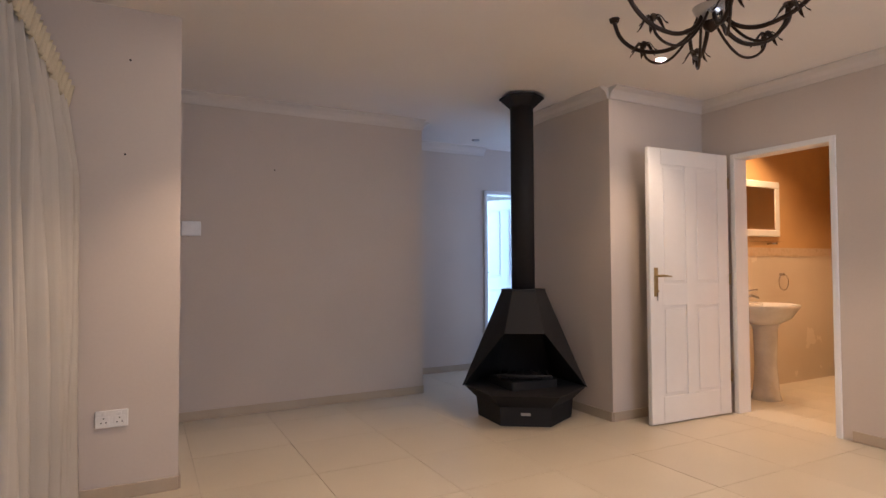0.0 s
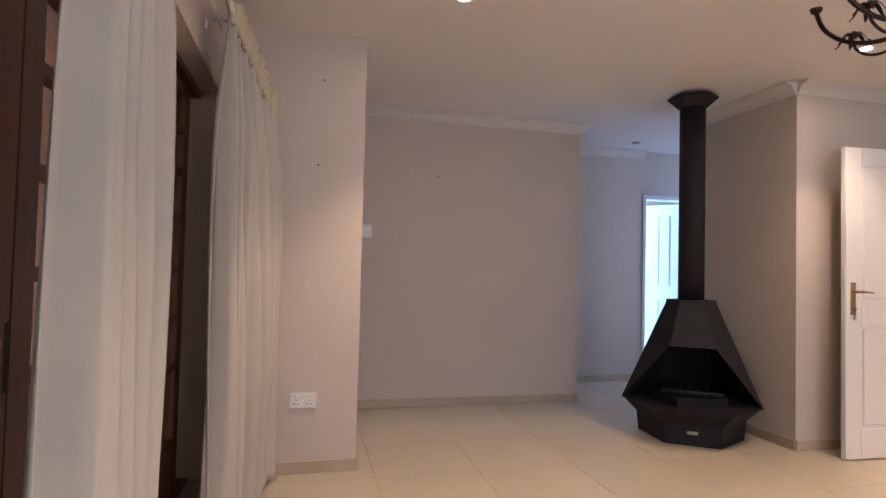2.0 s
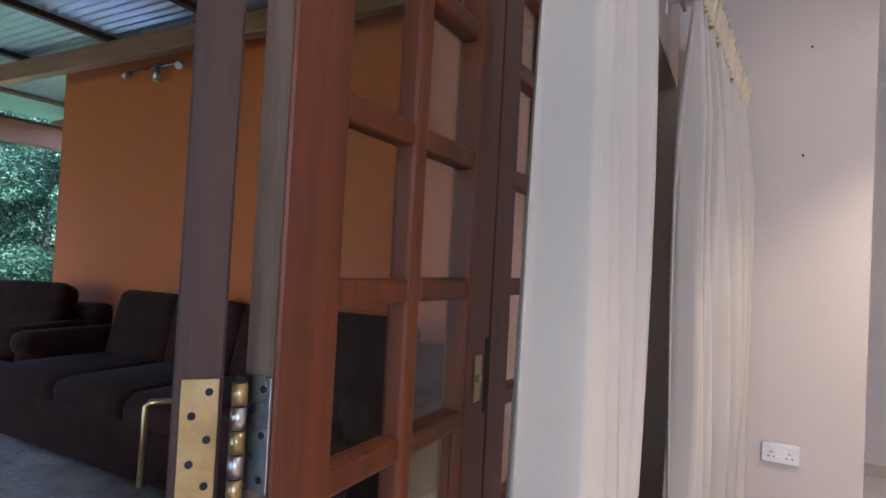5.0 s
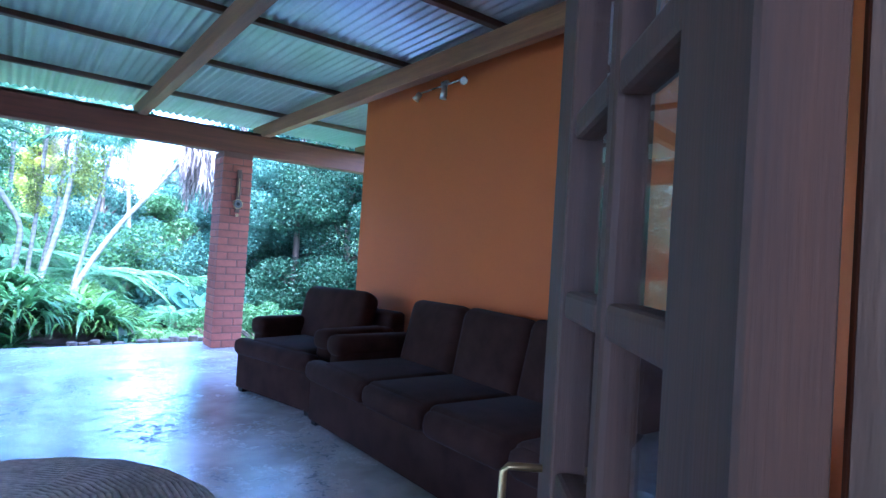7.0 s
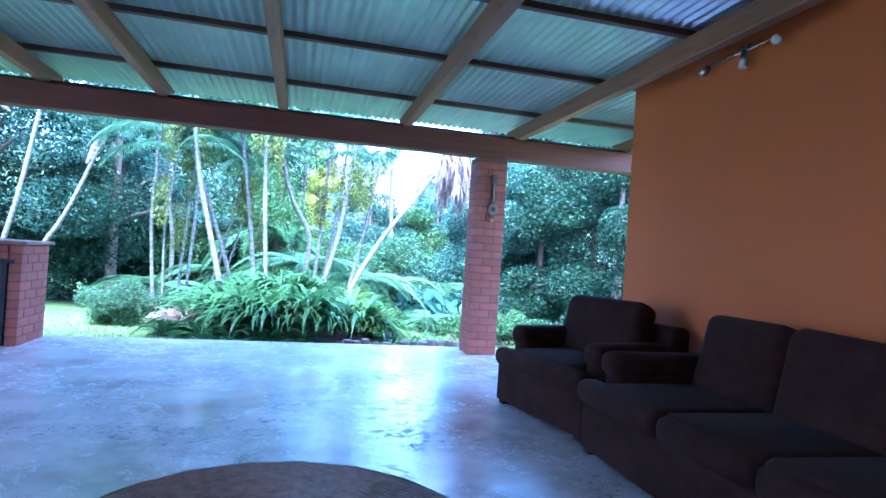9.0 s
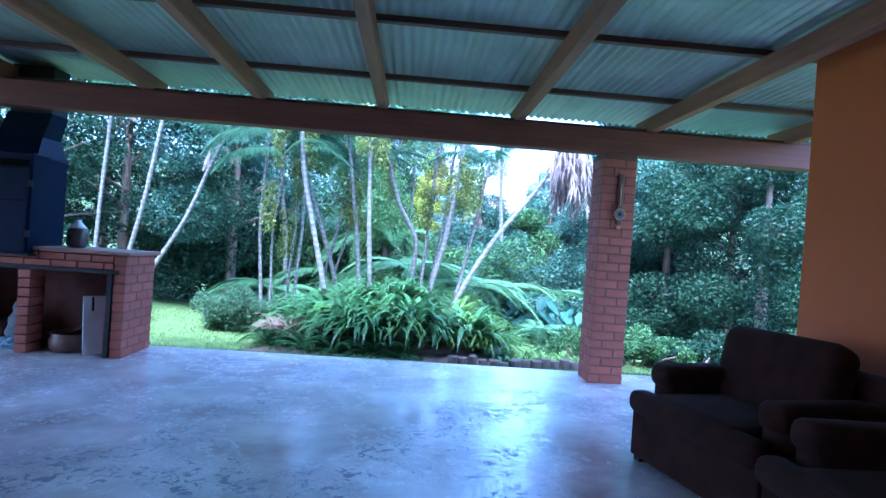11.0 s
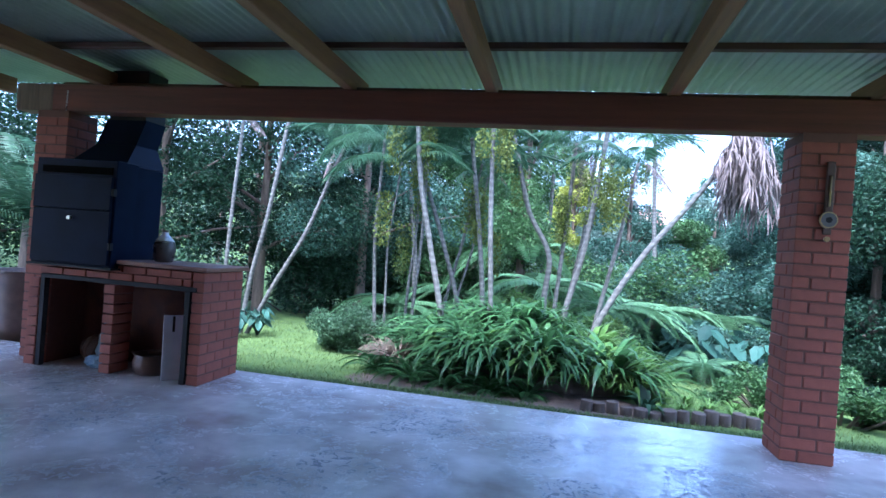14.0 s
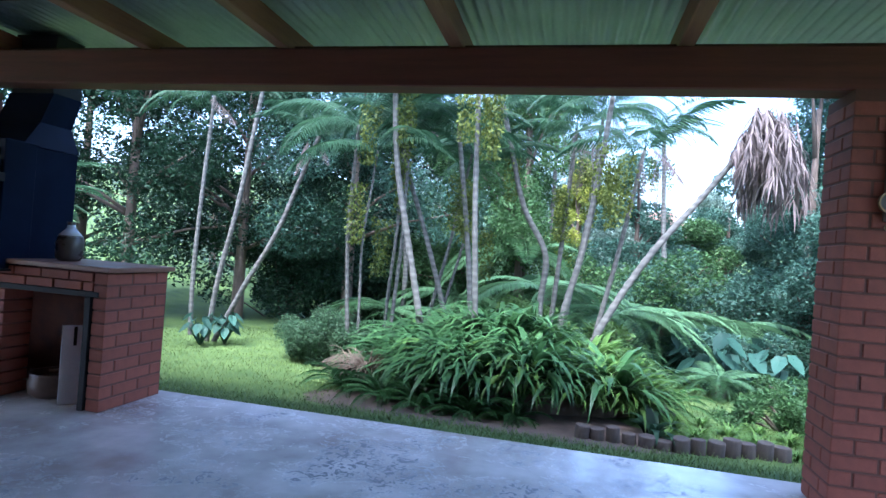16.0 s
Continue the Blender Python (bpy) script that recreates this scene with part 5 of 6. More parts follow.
def frond_mesh(name, material, length, width, pairs, droop, leaflet_w=0.02, rise=0.5, hang=0.25, stem=0.012):
    """An arching feathered frond along +x from the origin, as one mesh to be shared."""
    V, F = [], []
    pts = []
    for k in range(pairs + 1):
        t = k / pairs
        pts.append((length * (t - 0.12 * droop * t * t), 0, length * (rise * t - droop * t * t)))
    for (x0, _, z0), (x1, _, z1) in zip(pts[::2], pts[2::2]):
        i = len(V)
        w = stem * (1 - x0 / (length * 1.1))
        V += [(x0, -w, z0), (x0, w, z0), (x1, w, z1), (x1, -w, z1)]
        F.append((i, i + 1, i + 2, i + 3))
    for k in range(2, pairs + 1):
        t = k / pairs
        x, _, z = pts[k]
        ll = width * math.sin(math.pi * (0.13 + 0.82 * t)) ** 0.8
        for s in (-1, 1):
            i = len(V)
            jx, jz = random.uniform(-0.06, 0.06) * ll, random.uniform(-0.06, 0.06) * ll
            tipx, tipy, tipz = x + ll * 0.42 + jx, s * ll * 0.86, z - hang * ll + jz
            V += [(x, 0, z), (x + ll * 0.22 - leaflet_w, s * ll * 0.45, z - hang * 0.2 * ll), (tipx, tipy, tipz), (x + ll * 0.22 + leaflet_w, s * ll * 0.45, z - hang * 0.2 * ll + 0.01)]
            F.append((i, i + 1, i + 2, i + 3))
    me = bpy.data.meshes.new(name)
    me.from_pydata(V, [], F)
    me.materials.append(material)
    return me


FRONDS = {
    "palm": frond_mesh("palm_frond", PALM_GREEN, 2.3, 0.62, 44, 0.75, 0.018, rise=0.55, hang=0.5),
    "dead": frond_mesh("dead_frond", DEAD, 1.5, 0.36, 34, 0.2, 0.012, rise=-0.1, hang=0.9),
    "fern": frond_mesh("tree_fern_frond", FERN, 1.6, 0.36, 64, 0.72, 0.017, rise=0.45, hang=0.22),
    "sword": frond_mesh("sword_fern_frond", STRAP, 0.75, 0.10, 30, 0.75, 0.012, rise=0.75, hang=0.2, stem=0.005),
    "cycad": frond_mesh("cycad_frond", PALM_GREEN, 1.6, 0.30, 44, 0.6, 0.012, rise=0.8, hang=0.1),
}


def put_frond(kind, parent, at, turn, tilt, scale=1.0, name="frond", label=""):
    ob = new(name, FRONDS[kind])
    ob.parent = parent
    ob.matrix_basis = pose(*at, 0, 0, turn) @ pose(0, 0, 0, 0, -tilt, random.uniform(-8, 8)) @ Matrix.Scale(scale, 4)
    if label:
        tagged(ob, label)
    return ob


def dead_crown(parent, top, n):
    """A hanging skirt of dry fronds: each rib bends out and down, and long limp leaflets hang from it."""
    rs = np.random.RandomState(31)
    for k in range(n):
        a, reach, fall = 2 * math.pi * (k + rs.rand()) / n * 3, 0.12 + 0.42 * rs.rand() ** 1.3, 0.45 + 0.8 * rs.rand()
        ca, sa = math.cos(a), math.sin(a)
        rib = []
        for i in range(13):
            u = i / 12
            r = reach * (1 - (1 - u) ** 2.2) + 0.03 * math.sin(9 * u + k)
            rib.append(Vector((top[0] + r * ca + 0.04 * math.sin(5 * u + 2 * k), top[1] + r * sa, top[2] + 0.16 * math.sin(math.pi * min(1, u * 2.2)) * (k % 3 == 0) - fall * max(0.0, u - 0.12) ** 1.3)))
        V, F = [], []
        for p, q in zip(rib, rib[1:]):
            side = Vector((-sa, ca, 0)) * 0.011
            i = len(V)
            V += [p - side, p + side, q + side, q - side]
            F.append((i, i + 1, i + 2, i + 3))
        for i in range(2, 13):
            for _ in range(5):
                p = rib[i - 1].lerp(rib[i], rs.rand())
                L, w = 0.16 + 0.24 * rs.rand(), 0.007 + 0.008 * rs.rand()
                b = rs.rand() * 6.283
                out = Vector((math.cos(b) * 0.5, math.sin(b) * 0.5, -0.45 - 0.9 * rs.rand())).normalized()
                side = Vector((-math.sin(b), math.cos(b), 0)) * w
                mid, tip = p + out * L * 0.5, p + out * L * 0.8 + Vector((0, 0, -L * 0.3))
                i0 = len(V)
                V += [p - side * 0.5, p + side * 0.5, mid + side, mid - side, tip]
                F += [(i0, i0 + 1, i0 + 2, i0 + 3), (i0 + 3, i0 + 2, i0 + 4, i0 + 4)]
        me = bpy.data.meshes.new("dead_frond")
        me.from_pydata([tuple(v) for v in V], [], [tuple(dict.fromkeys(f)) for f in F])
        me.materials.append(DEAD)
        ob = new("dead_frond", me)
        ob.parent = parent
        tagged(ob, "dry brown hanging frond")


def palm(x, y, pts, r, fronds=9, seeds=0, dead=0, material=TRUNK, label="slender palm with a ringed pale trunk in the island bed", scale=0.52):
    """A thin palm; pts are trunk places relative to its foot."""
    z = float(ground_z(x, y))
    t = thing("palm_tree", label, "palm tree", (x, y, z), group="garden palms")
    if dead < 9:
        a, b = pts[-2:]
        pts = pts + [tuple(q + (q - p) * 0.55 / (b[2] - a[2]) for p, q in zip(a, b))]
    line = smooth_line([(0, 0, -0.1)] + pts, 12)
    radii = [0.6 * r * (1.15 - 0.35 * k / len(line)) * (1.07 if k % 2 else 0.96) for k in range(len(line))]
    part("trunk", tube(bmesh.new(), line, radii, 10), material, t)
    top = pts[-1]
    for k in range(fronds):
        put_frond("palm", t, top, 360 * k / max(1, fronds) + random.uniform(-20, 20), random.uniform(-15, 35), scale * random.uniform(0.85, 1.15))
    if dead >= 20:
        dead_crown(t, top, dead)
        dead = 0
    for k in range(dead):
        put_frond("dead", t, (top[0] + random.uniform(-0.16, 0.16), top[1] + random.uniform(-0.12, 0.12), top[2] - random.uniform(-0.1, 0.35)), 360 * k / max(1, dead) + random.uniform(-20, 20), random.uniform(-88, -52) if k % 6 else random.uniform(-45, 5), scale * random.uniform(0.4, 1.3), "dead_frond", "dry brown hanging frond")
    for k in range(seeds):
        a, n = G.rand() * 6.28, 420
        h0 = top[2] - 0.55 - 0.4 * G.rand()
        c = np.array([top[0] + 0.22 * math.cos(a), top[1] + 0.22 * math.sin(a), h0])
        rad = 0.14 * G.rand(n) ** 0.5
        th = G.rand(n) * 6.28
        hh = -0.75 * G.rand(n)
        p = c + np.stack([rad * np.cos(th) * (1 + hh * 0.3), rad * np.sin(th) * (1 + hh * 0.3), hh], 1)
        v, q = card_leaves(n, p, np.full(n, 0.045), 0.6, 1.0)
        tagged(from_arrays("blossom", v, q, SEED, t), "hanging yellow-green seed cluster", kind="stuff")
    return t


# the palms of the island bed: foot, then trunk places
for _args in [
    (-1.32, 9.75, [(-0.12, 0, 0.7), (-0.38, 0.1, 1.7), (-0.58, 0.1, 2.6), (-0.68, 0.1, 3.6)], 0.062, 9, 3, 0),
    (-1.32, 11.0, [(-0.1, 0, 0.7), (-0.45, 0, 1.8), (-0.85, 0, 2.9), (-1.0, 0, 3.7)], 0.055, 9, 2, 0),
    (-0.98, 10.9, [(-0.08, 0, 0.9), (-0.2, 0, 1.9), (-0.34, 0, 2.8)], 0.06, 9, 4, 0),
    (-0.74, 9.6, [(-0.05, 0, 1.0), (-0.13, 0, 2.1), (-0.2, 0, 3.7)], 0.052, 9, 3, 0),
    (-0.17, 11.6, [(0.0, 0, 1.0), (0.02, 0, 1.7), (-0.35, 0.1, 2.4), (-0.6, 0.1, 3.3)], 0.07, 8, 1, 0),
    (-0.05, 11.7, [(0.06, 0, 1.0), (0.12, 0, 1.9), (0.18, 0.1, 3.0)], 0.055, 8, 2, 3),
    (0.02, 10.6, [(0.12, 0, 0.8), (0.32, 0, 1.7), (0.45, 0, 2.6), (0.5, 0, 3.1)], 0.065, 8, 4, 0),
    (0.10, 12.4, [(0.12, 0, 1.0), (0.3, 0, 2.2), (0.4, 0, 3.4)], 0.055, 9, 2, 4),
    (0.42, 10.8, [(0.18, 0, 0.8), (0.38, 0, 1.8), (0.5, 0, 2.5)], 0.05, 7, 0, 3),
    (0.25, 10.3, [(0.38, 0, 0.85), (0.86, 0.1, 1.7), (1.46, 0.2, 2.5), (2.04, 0.2, 3.34)], 0.066, 0, 0, 40, TRUNK, "leaning grey palm with a hanging crown of dead fronds", 0.62),
    (-2.38, 10.0, [(-0.08, 0, 0.8), (-0.14, 0, 1.7), (-0.12, 0, 2.5)], 0.04, 8, 1, 0),
    (-2.3, 10.05, [(-0.02, 0, 0.8), (-0.04, 0, 1.6), (0.02, 0, 2.2)], 0.028, 7, 1, 0),
    (-2.25, 10.9, [(0.02, 0, 0.9), (0.08, 0, 1.8), (0.1, 0, 2.7)], 0.036, 7, 0, 0),
    (-2.12, 10.7, [(0.05, 0, 0.9), (0.1, 0, 1.8), (0.1, 0, 2.9)], 0.04, 7, 1, 0),
    (-1.95, 11.8, [(0.14, 0, 0.8), (0.34, 0, 1.7), (0.5, 0, 2.6)], 0.045, 6, 0, 0),
    (-1.85, 11.9, [(0.2, 0, 0.8), (0.42, 0, 1.7), (0.52, 0, 2.4)], 0.035, 6, 1, 0),
    (-5.0, 11.0, [(0.45, 0, 0.8), (0.95, 0, 1.7), (1.3, 0, 2.6)], 0.06, 6, 0, 2),
    (-5.05, 10.95, [(0.12, 0, 0.9), (0.35, 0, 2.0), (0.6, 0, 3.6)], 0.06, 6, 0, 1),
    (-5.65, 11.4, [(-0.03, 0, 0.9), (0.0, 0, 1.9), (0.08, 0, 3.3)], 0.055, 5, 0, 1),
    (2.2, 17.0, [(0.1, 0, 1.5), (0.0, 0, 3.0), (-0.1, 0, 4.6)], 0.09, 10, 2, 3),
    (-0.4, 17.0, [(0.0, 0, 1.5), (0.1, 0, 3.0), (0.1, 0, 5.0)], 0.08, 10, 2, 2),
    (-3.2, 15.0, [(0.0, 0, 1.5), (-0.2, 0, 3.0), (-0.2, 0, 4.6)], 0.08, 10, 1, 2),
]:
    palm(*_args)

for _x, _y, _h, _s in ((-0.2, 14.0, 1.2, 1.15), (1.9, 14.5, 1.0, 1.1), (0.9, 13.2, 0.9, 1.1), (-3.4, 14.6, 0.5, 1.1), (-2.2, 15.5, 0.9, 1.1), (3.2, 15.5, 1.0, 1.2), (-0.9, 15.8, 1.9, 1.2), (4.2, 11.6, 0.3, 0.6), (2.4, 12.2, 0.25, 0.65), (6.4, 13.0, 0.4, 0.9)):
    _z = float(ground_z(_x, _y))
    _t = thing("tree_fern", "tree fern with wide arching green fronds in the garden", "fern", (_x, _y, _z), group="tree ferns")
    part("trunk", tube(bmesh.new(), [(0, 0, -0.1), (0.03, 0, _h * 0.5), (0, 0, _h)], [0.12, 0.09, 0.08], 9), BARK, _t)
    for _k in range(16):
        put_frond("fern", _t, (0, 0, _h), 22.5 * _k + random.uniform(-9, 9), random.uniform(-22, 12), _s * random.uniform(0.8, 1.15))


def strap_plant(name, label, material, n=90, length=0.75, width=0.034, seed=0, cat="plant", group="strap-leaved plants"):
    """A tuft of long arching leaves that fold over towards their tips."""
    rs = np.random.RandomState(seed)
    t = thing(name, label, cat, group=group)
    seg = 6
    V, F = [], []
    for _ in range(n):
        a, L, e = rs.rand() * 6.283, length * (0.6 + 0.6 * rs.rand()), 0.75 + 0.7 * rs.rand()
        ca, sa = math.cos(a), math.sin(a)
        px, pz, ang = 0.05 * rs.rand(), 0.0, e
        for k in range(seg + 1):
            w = width * (0.7 + 0.6 * math.sin(math.pi * min(1, k / seg * 0.8 + 0.2))) * (1 - (k / seg) ** 3) * 0.6 + 0.001
            V += [(px * ca - w * sa, px * sa + w * ca, pz), (px * ca + w * sa, px * sa - w * ca, pz + 0.004)]
            px += L / seg * math.cos(ang)
            pz += L / seg * math.sin(ang)
            ang -= (0.28 + 0.30 * rs.rand()) * (0.5 + k / seg)
        i = len(V) - 2 * (seg + 1)
        F += [(i + 2 * k, i + 2 * k + 1, i + 2 * k + 3, i + 2 * k + 2) for k in range(seg)]
    from_arrays("foliage", np.array(V), np.array(F), material, t)
    return t


STRAPS = [strap_plant("strap_leaf_plant", "dark green glossy strap-leaved plant in the island bed", STRAP, 90, 0.85, 0.042, 1),
          strap_plant("strap_leaf_plant", "bright green strap-leaved plant in the island bed", STRAP_LIGHT, 90, 0.72, 0.034, 2),
          strap_plant("strap_leaf_plant", "dark green drooping plant with broad leaves in the island bed", STRAP, 70, 0.95, 0.052, 3)]
_spots = []
for _k in range(64):
    _u, _w = G.rand(), G.rand()
    _x = -1.7 + 2.9 * _u
    _y = 8.75 + 1.5 * _w + 0.35 * abs(_x + 0.3)
    _hump = 0.58 * max(0.0, 1 - ((_x + 0.35) / 1.5) ** 2) * (0.35 + 0.65 * _w)
    _spots.append((_x, _y, _hump, (1 if (_x > 0.35 or G.rand() < 0.2) else (0 if G.rand() < 0.6 else 2))))
for _k, (_x, _y, _h, _i) in enumerate(_spots):
    _m = pose(_x, _y, float(ground_z(_x, _y)) + _h - 0.03, 0, 0, random.uniform(0, 360)) @ Matrix.Scale(random.uniform(0.75, 1.1), 4)
    _c = copy_thing(STRAPS[_i], Matrix.Identity(4))
    _c.matrix_basis = _m
for _k, _st in enumerate(STRAPS):
    _st.location = (-0.9 + 0.8 * _k, 9.15, float(ground_z(0, 9.1)) + 0.15)
# the low mound of earth and roots below them
_bm = bmesh.new()
bmesh.ops.create_uvsphere(_bm, u_segments=40, v_segments=16, radius=1)
for _v in _bm.verts:
    _v.co = Vector((_v.co.x * 1.75, _v.co.y * 0.95, _v.co.z * 0.42)) * (1 + 0.12 * noise.noise(_v.co * 3))
_mo = part("earth_mound", _bm, SOIL, None, smooth=True)
_mo.location = (-0.35, 9.95, -0.32)
tagged(_mo, "dark earth mound of the island bed", kind="structure")
_rings, _sides = 10, 60
_V = [(-0.3, 8.55, float(ground_z(-0.3, 8.55)) + 0.02)]
for _i in range(1, _rings + 1):
    for _j in range(_sides):
        _a = 2 * math.pi * _j / _sides
        _r = _i / _rings * (1 + 0.14 * noise.noise(Vector((3 * math.cos(_a), 3 * math.sin(_a), 0))))
        _x, _y = -0.45 + 1.95 * _r * math.cos(_a), 8.55 + 0.72 * _r * math.sin(_a)
        _V.append((_x, _y, float(ground_z(_x, _y)) + 0.022 * (1 - (_i / _rings) ** 3) - 0.004))
_F = [(1 + (_i * _sides) + _j, 1 + (_i * _sides) + (_j + 1) % _sides, 1 + ((_i + 1) * _sides) + (_j + 1) % _sides, 1 + ((_i + 1) * _sides) + _j) for _i in range(_rings - 1) for _j in range(_sides)]
_so = from_arrays("soil_patch", np.array(_V), np.array(_F), SOIL, smooth=True)
tagged(_so, "bare brown soil in front of the bed", kind="structure")

for _k, (_x, _y, _s) in enumerate([(-2.0, 9.0, .8), (-1.5, 8.75, .8), (-1.1, 8.6, .7), (-0.6, 8.6, .75), (-0.2, 8.62, .7), (-1.9, 9.5, 1.0), (-1.7, 9.3, 1.0), (0.9, 9.6, .8), (1.3, 9.9, .8)]):
    _t = thing("sword_fern", "small sword fern at the edge of the bed", "fern", (_x, _y, float(ground_z(_x, _y)) + 0.02), group="sword ferns")
    for _j in range(22):
        put_frond("sword", _t, (0, 0, 0), 360 / 22 * _j + random.uniform(-8, 8), random.uniform(-20, 30), _s * random.uniform(0.7, 1.1))

_tuft = strap_plant("dry_grass_tuft", "dry brown drooping grass at the bed edge", DRY, 90, 0.42, 0.010, 8, "grass", "dry tufts")
_tuft.location = (-1.75, 8.95, -0.12)
_c = copy_thing(_tuft, pose(-2.0, 9.15, -0.15, 0, 0, 70))


def bush(name, label, x, y, rx, ry, rz, n, size, material, lift=0.0, group="garden shrubs", droop=-0.2, aspect=0.45):
    z = float(ground_z(x, y)) + lift
    t = thing(name, label, "shrub", (x, y, z), group=group)
    nb = 26
    blobs = [((G.rand() * 2 - 1) * rx * 0.8, (G.rand() * 2 - 1) * ry * 0.8, 0.15 * rz + G.rand() * rz * 0.75, 0.22 * min(rx, rz) + 0.16 * G.rand() * min(rx, rz)) for _ in range(nb)]
    bm = bmesh.new()
    for b in blobs[:9]:
        tube(bm, [(b[0] * 0.2, b[1] * 0.2, -0.05), (b[0] * 0.6, b[1] * 0.6, b[2] * 0.6), b[:3]], [0.022, 0.014, 0.006], 5)
    part("stems", bm, BARK, t)
    n, size = int(n * 1.3), size * 0.82
    v, q = card_leaves(n, crown_points(n, blobs), np.full(n, size), aspect, droop)
    from_arrays("leaves", v, q, material, t)
    return t


bush("shrub", "rounded sage-green shrub on the lawn edge", -2.72, 10.25, 0.62, 0.45, 0.6, 16000, 0.045, SAGE)
bush("shrub", "rounded sage-green shrub on the lawn edge", -3.05, 10.3, 0.5, 0.45, 0.52, 9000, 0.045, SAGE)
bush("shrub", "rounded sage-green shrub beside the bed", -2.2, 10.15, 0.45, 0.4, 0.5, 9000, 0.045, SAGE)
for _k in range(9):
    _x, _y = -2.15 + 0.11 * _k, 9.75 + 0.25 * math.sin(_k * 2.1)
    _c = copy_thing(STRAPS[1], Matrix.Identity(4))
    _c.matrix_basis = pose(_x, _y, float(ground_z(_x, _y)), 0, 0, 40 * _k) @ Matrix.Scale(0.62, 4)
bush("shrub", "bright yellow-green shrub at the bed edge", -1.95, 9.45, 0.2, 0.15, 0.18, 1200, 0.06, LEAF_YELLOW)
bush("shrub", "yellow-green shrub behind the palms", 0.55, 12.2, 0.55, 0.4, 0.75, 3500, 0.11, LEAF_LIGHT)
bush("shrub", "yellow-green shrub behind the palms", -0.4, 12.6, 0.5, 0.4, 1.0, 3500, 0.11, LEAF_LIGHT)
# LEAF_DARK on the near right shrubs puts shade there into leaf colour
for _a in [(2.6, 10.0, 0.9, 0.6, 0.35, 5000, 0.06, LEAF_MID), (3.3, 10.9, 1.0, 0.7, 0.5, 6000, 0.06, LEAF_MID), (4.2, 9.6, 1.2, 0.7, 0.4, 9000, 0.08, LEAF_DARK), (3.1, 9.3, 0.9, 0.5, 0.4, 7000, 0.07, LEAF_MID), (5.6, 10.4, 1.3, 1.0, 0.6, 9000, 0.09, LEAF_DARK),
           (2.3, 13.6, 1.6, 0.9, 0.9, 9000, 0.09, LEAF_BLUE), (4.2, 13.6, 1.5, 1.0, 1.1, 9000, 0.09, LEAF_DARK), (1.0, 16.5, 2.0, 1.2, 2.2, 11000, 0.11, LEAF_MID), (3.0, 17.0, 2.2, 1.2, 2.2, 12000, 0.11, LEAF_BLUE), (-1.5, 17.5, 2.0, 1.2, 2.6, 11000, 0.11, LEAF_LIGHT), (-3.8, 16.8, 1.8, 1.2, 2.2, 10000, 0.11, LEAF_MID),
           (-6.3, 15.6, 1.8, 1.2, 2.0, 10000, 0.12, LEAF_DARK), (-5.6, 16.2, 2.2, 1.2, 1.6, 9000, 0.12, LEAF_DARK), (5.6, 17.5, 2.0, 1.4, 2.4, 10000, 0.12, LEAF_BLUE), (8.0, 14.5, 1.8, 1.4, 1.8, 9000, 0.11, LEAF_DARK)]:
    bush("shrub", "dense leafy garden shrub, green and loose", *_a)


def big_leaf_plant(x, y, s):
    z = float(ground_z(x, y))
    t = thing("elephant_ear_plant", "blue-green plant with very large heart-shaped leaves", "plant", (x, y, z), group="large-leaved plants")
    for k in range(15):
        a, h, r = G.rand() * 6.28, s * (0.35 + 0.4 * G.rand()), s * (0.15 + 0.3 * G.rand())
        bm = bmesh.new()
        tip = Vector((r * math.cos(a), r * math.sin(a), h))
        tube(bm, [(0, 0, 0), tuple(tip * 0.6), tuple(tip)], [0.014, 0.01, 0.007], 6)
        out = Vector((math.cos(a), math.sin(a), -0.9)).normalized()
        side = Vector((-math.sin(a), math.cos(a), 0))
        w = s * 0.125
        ring = [tip - out * w * 0.5 + side * w * 0.5, tip + side * w * 0.85 + out * w * 0.4, tip + side * w * 0.45 + out * w * 1.5, tip + out * w * 2.3, tip - side * w * 0.45 + out * w * 1.5, tip - side * w * 0.85 + out * w * 0.4, tip - out * w * 0.5 - side * w * 0.5]
        c = bm.verts.new(tip - Vector((0, 0, 0.02)))
        rv = [bm.verts.new(p) for p in ring]
        for p, q in zip(rv, rv[1:] + rv[:1]):
            bm.faces.new((c, p, q))
        part("leaf", bm, ELEPHANT, t)
    return t


for _x, _y, _s in ((1.9, 13.4, 1.3), (2.4, 12.9, 1.2), (2.9, 13.3, 1.3), (3.5, 13.0, 1.1), (-4.9, 10.6, 0.6), (-4.7, 10.9, 0.6), (4.0, 13.6, 1.2)):
    big_leaf_plant(_x, _y, _s)
_cy = thing("cycad", "feathery palm-like cycad beyond the brick column", "palm tree", (-6.8, 8.7, float(ground_z(-6.8, 8.7))), group="")
part("trunk", tube(bmesh.new(), [(0, 0, -0.1), (0, 0, 1.5)], [0.2, 0.15], 10), BARK, _cy)
for _k in range(30):
    put_frond("cycad", _cy, (0, 0, 1.5), 12 * _k + random.uniform(-8, 8), random.uniform(-30, 35), random.uniform(0.85, 1.2))

# log edging
_n = 13
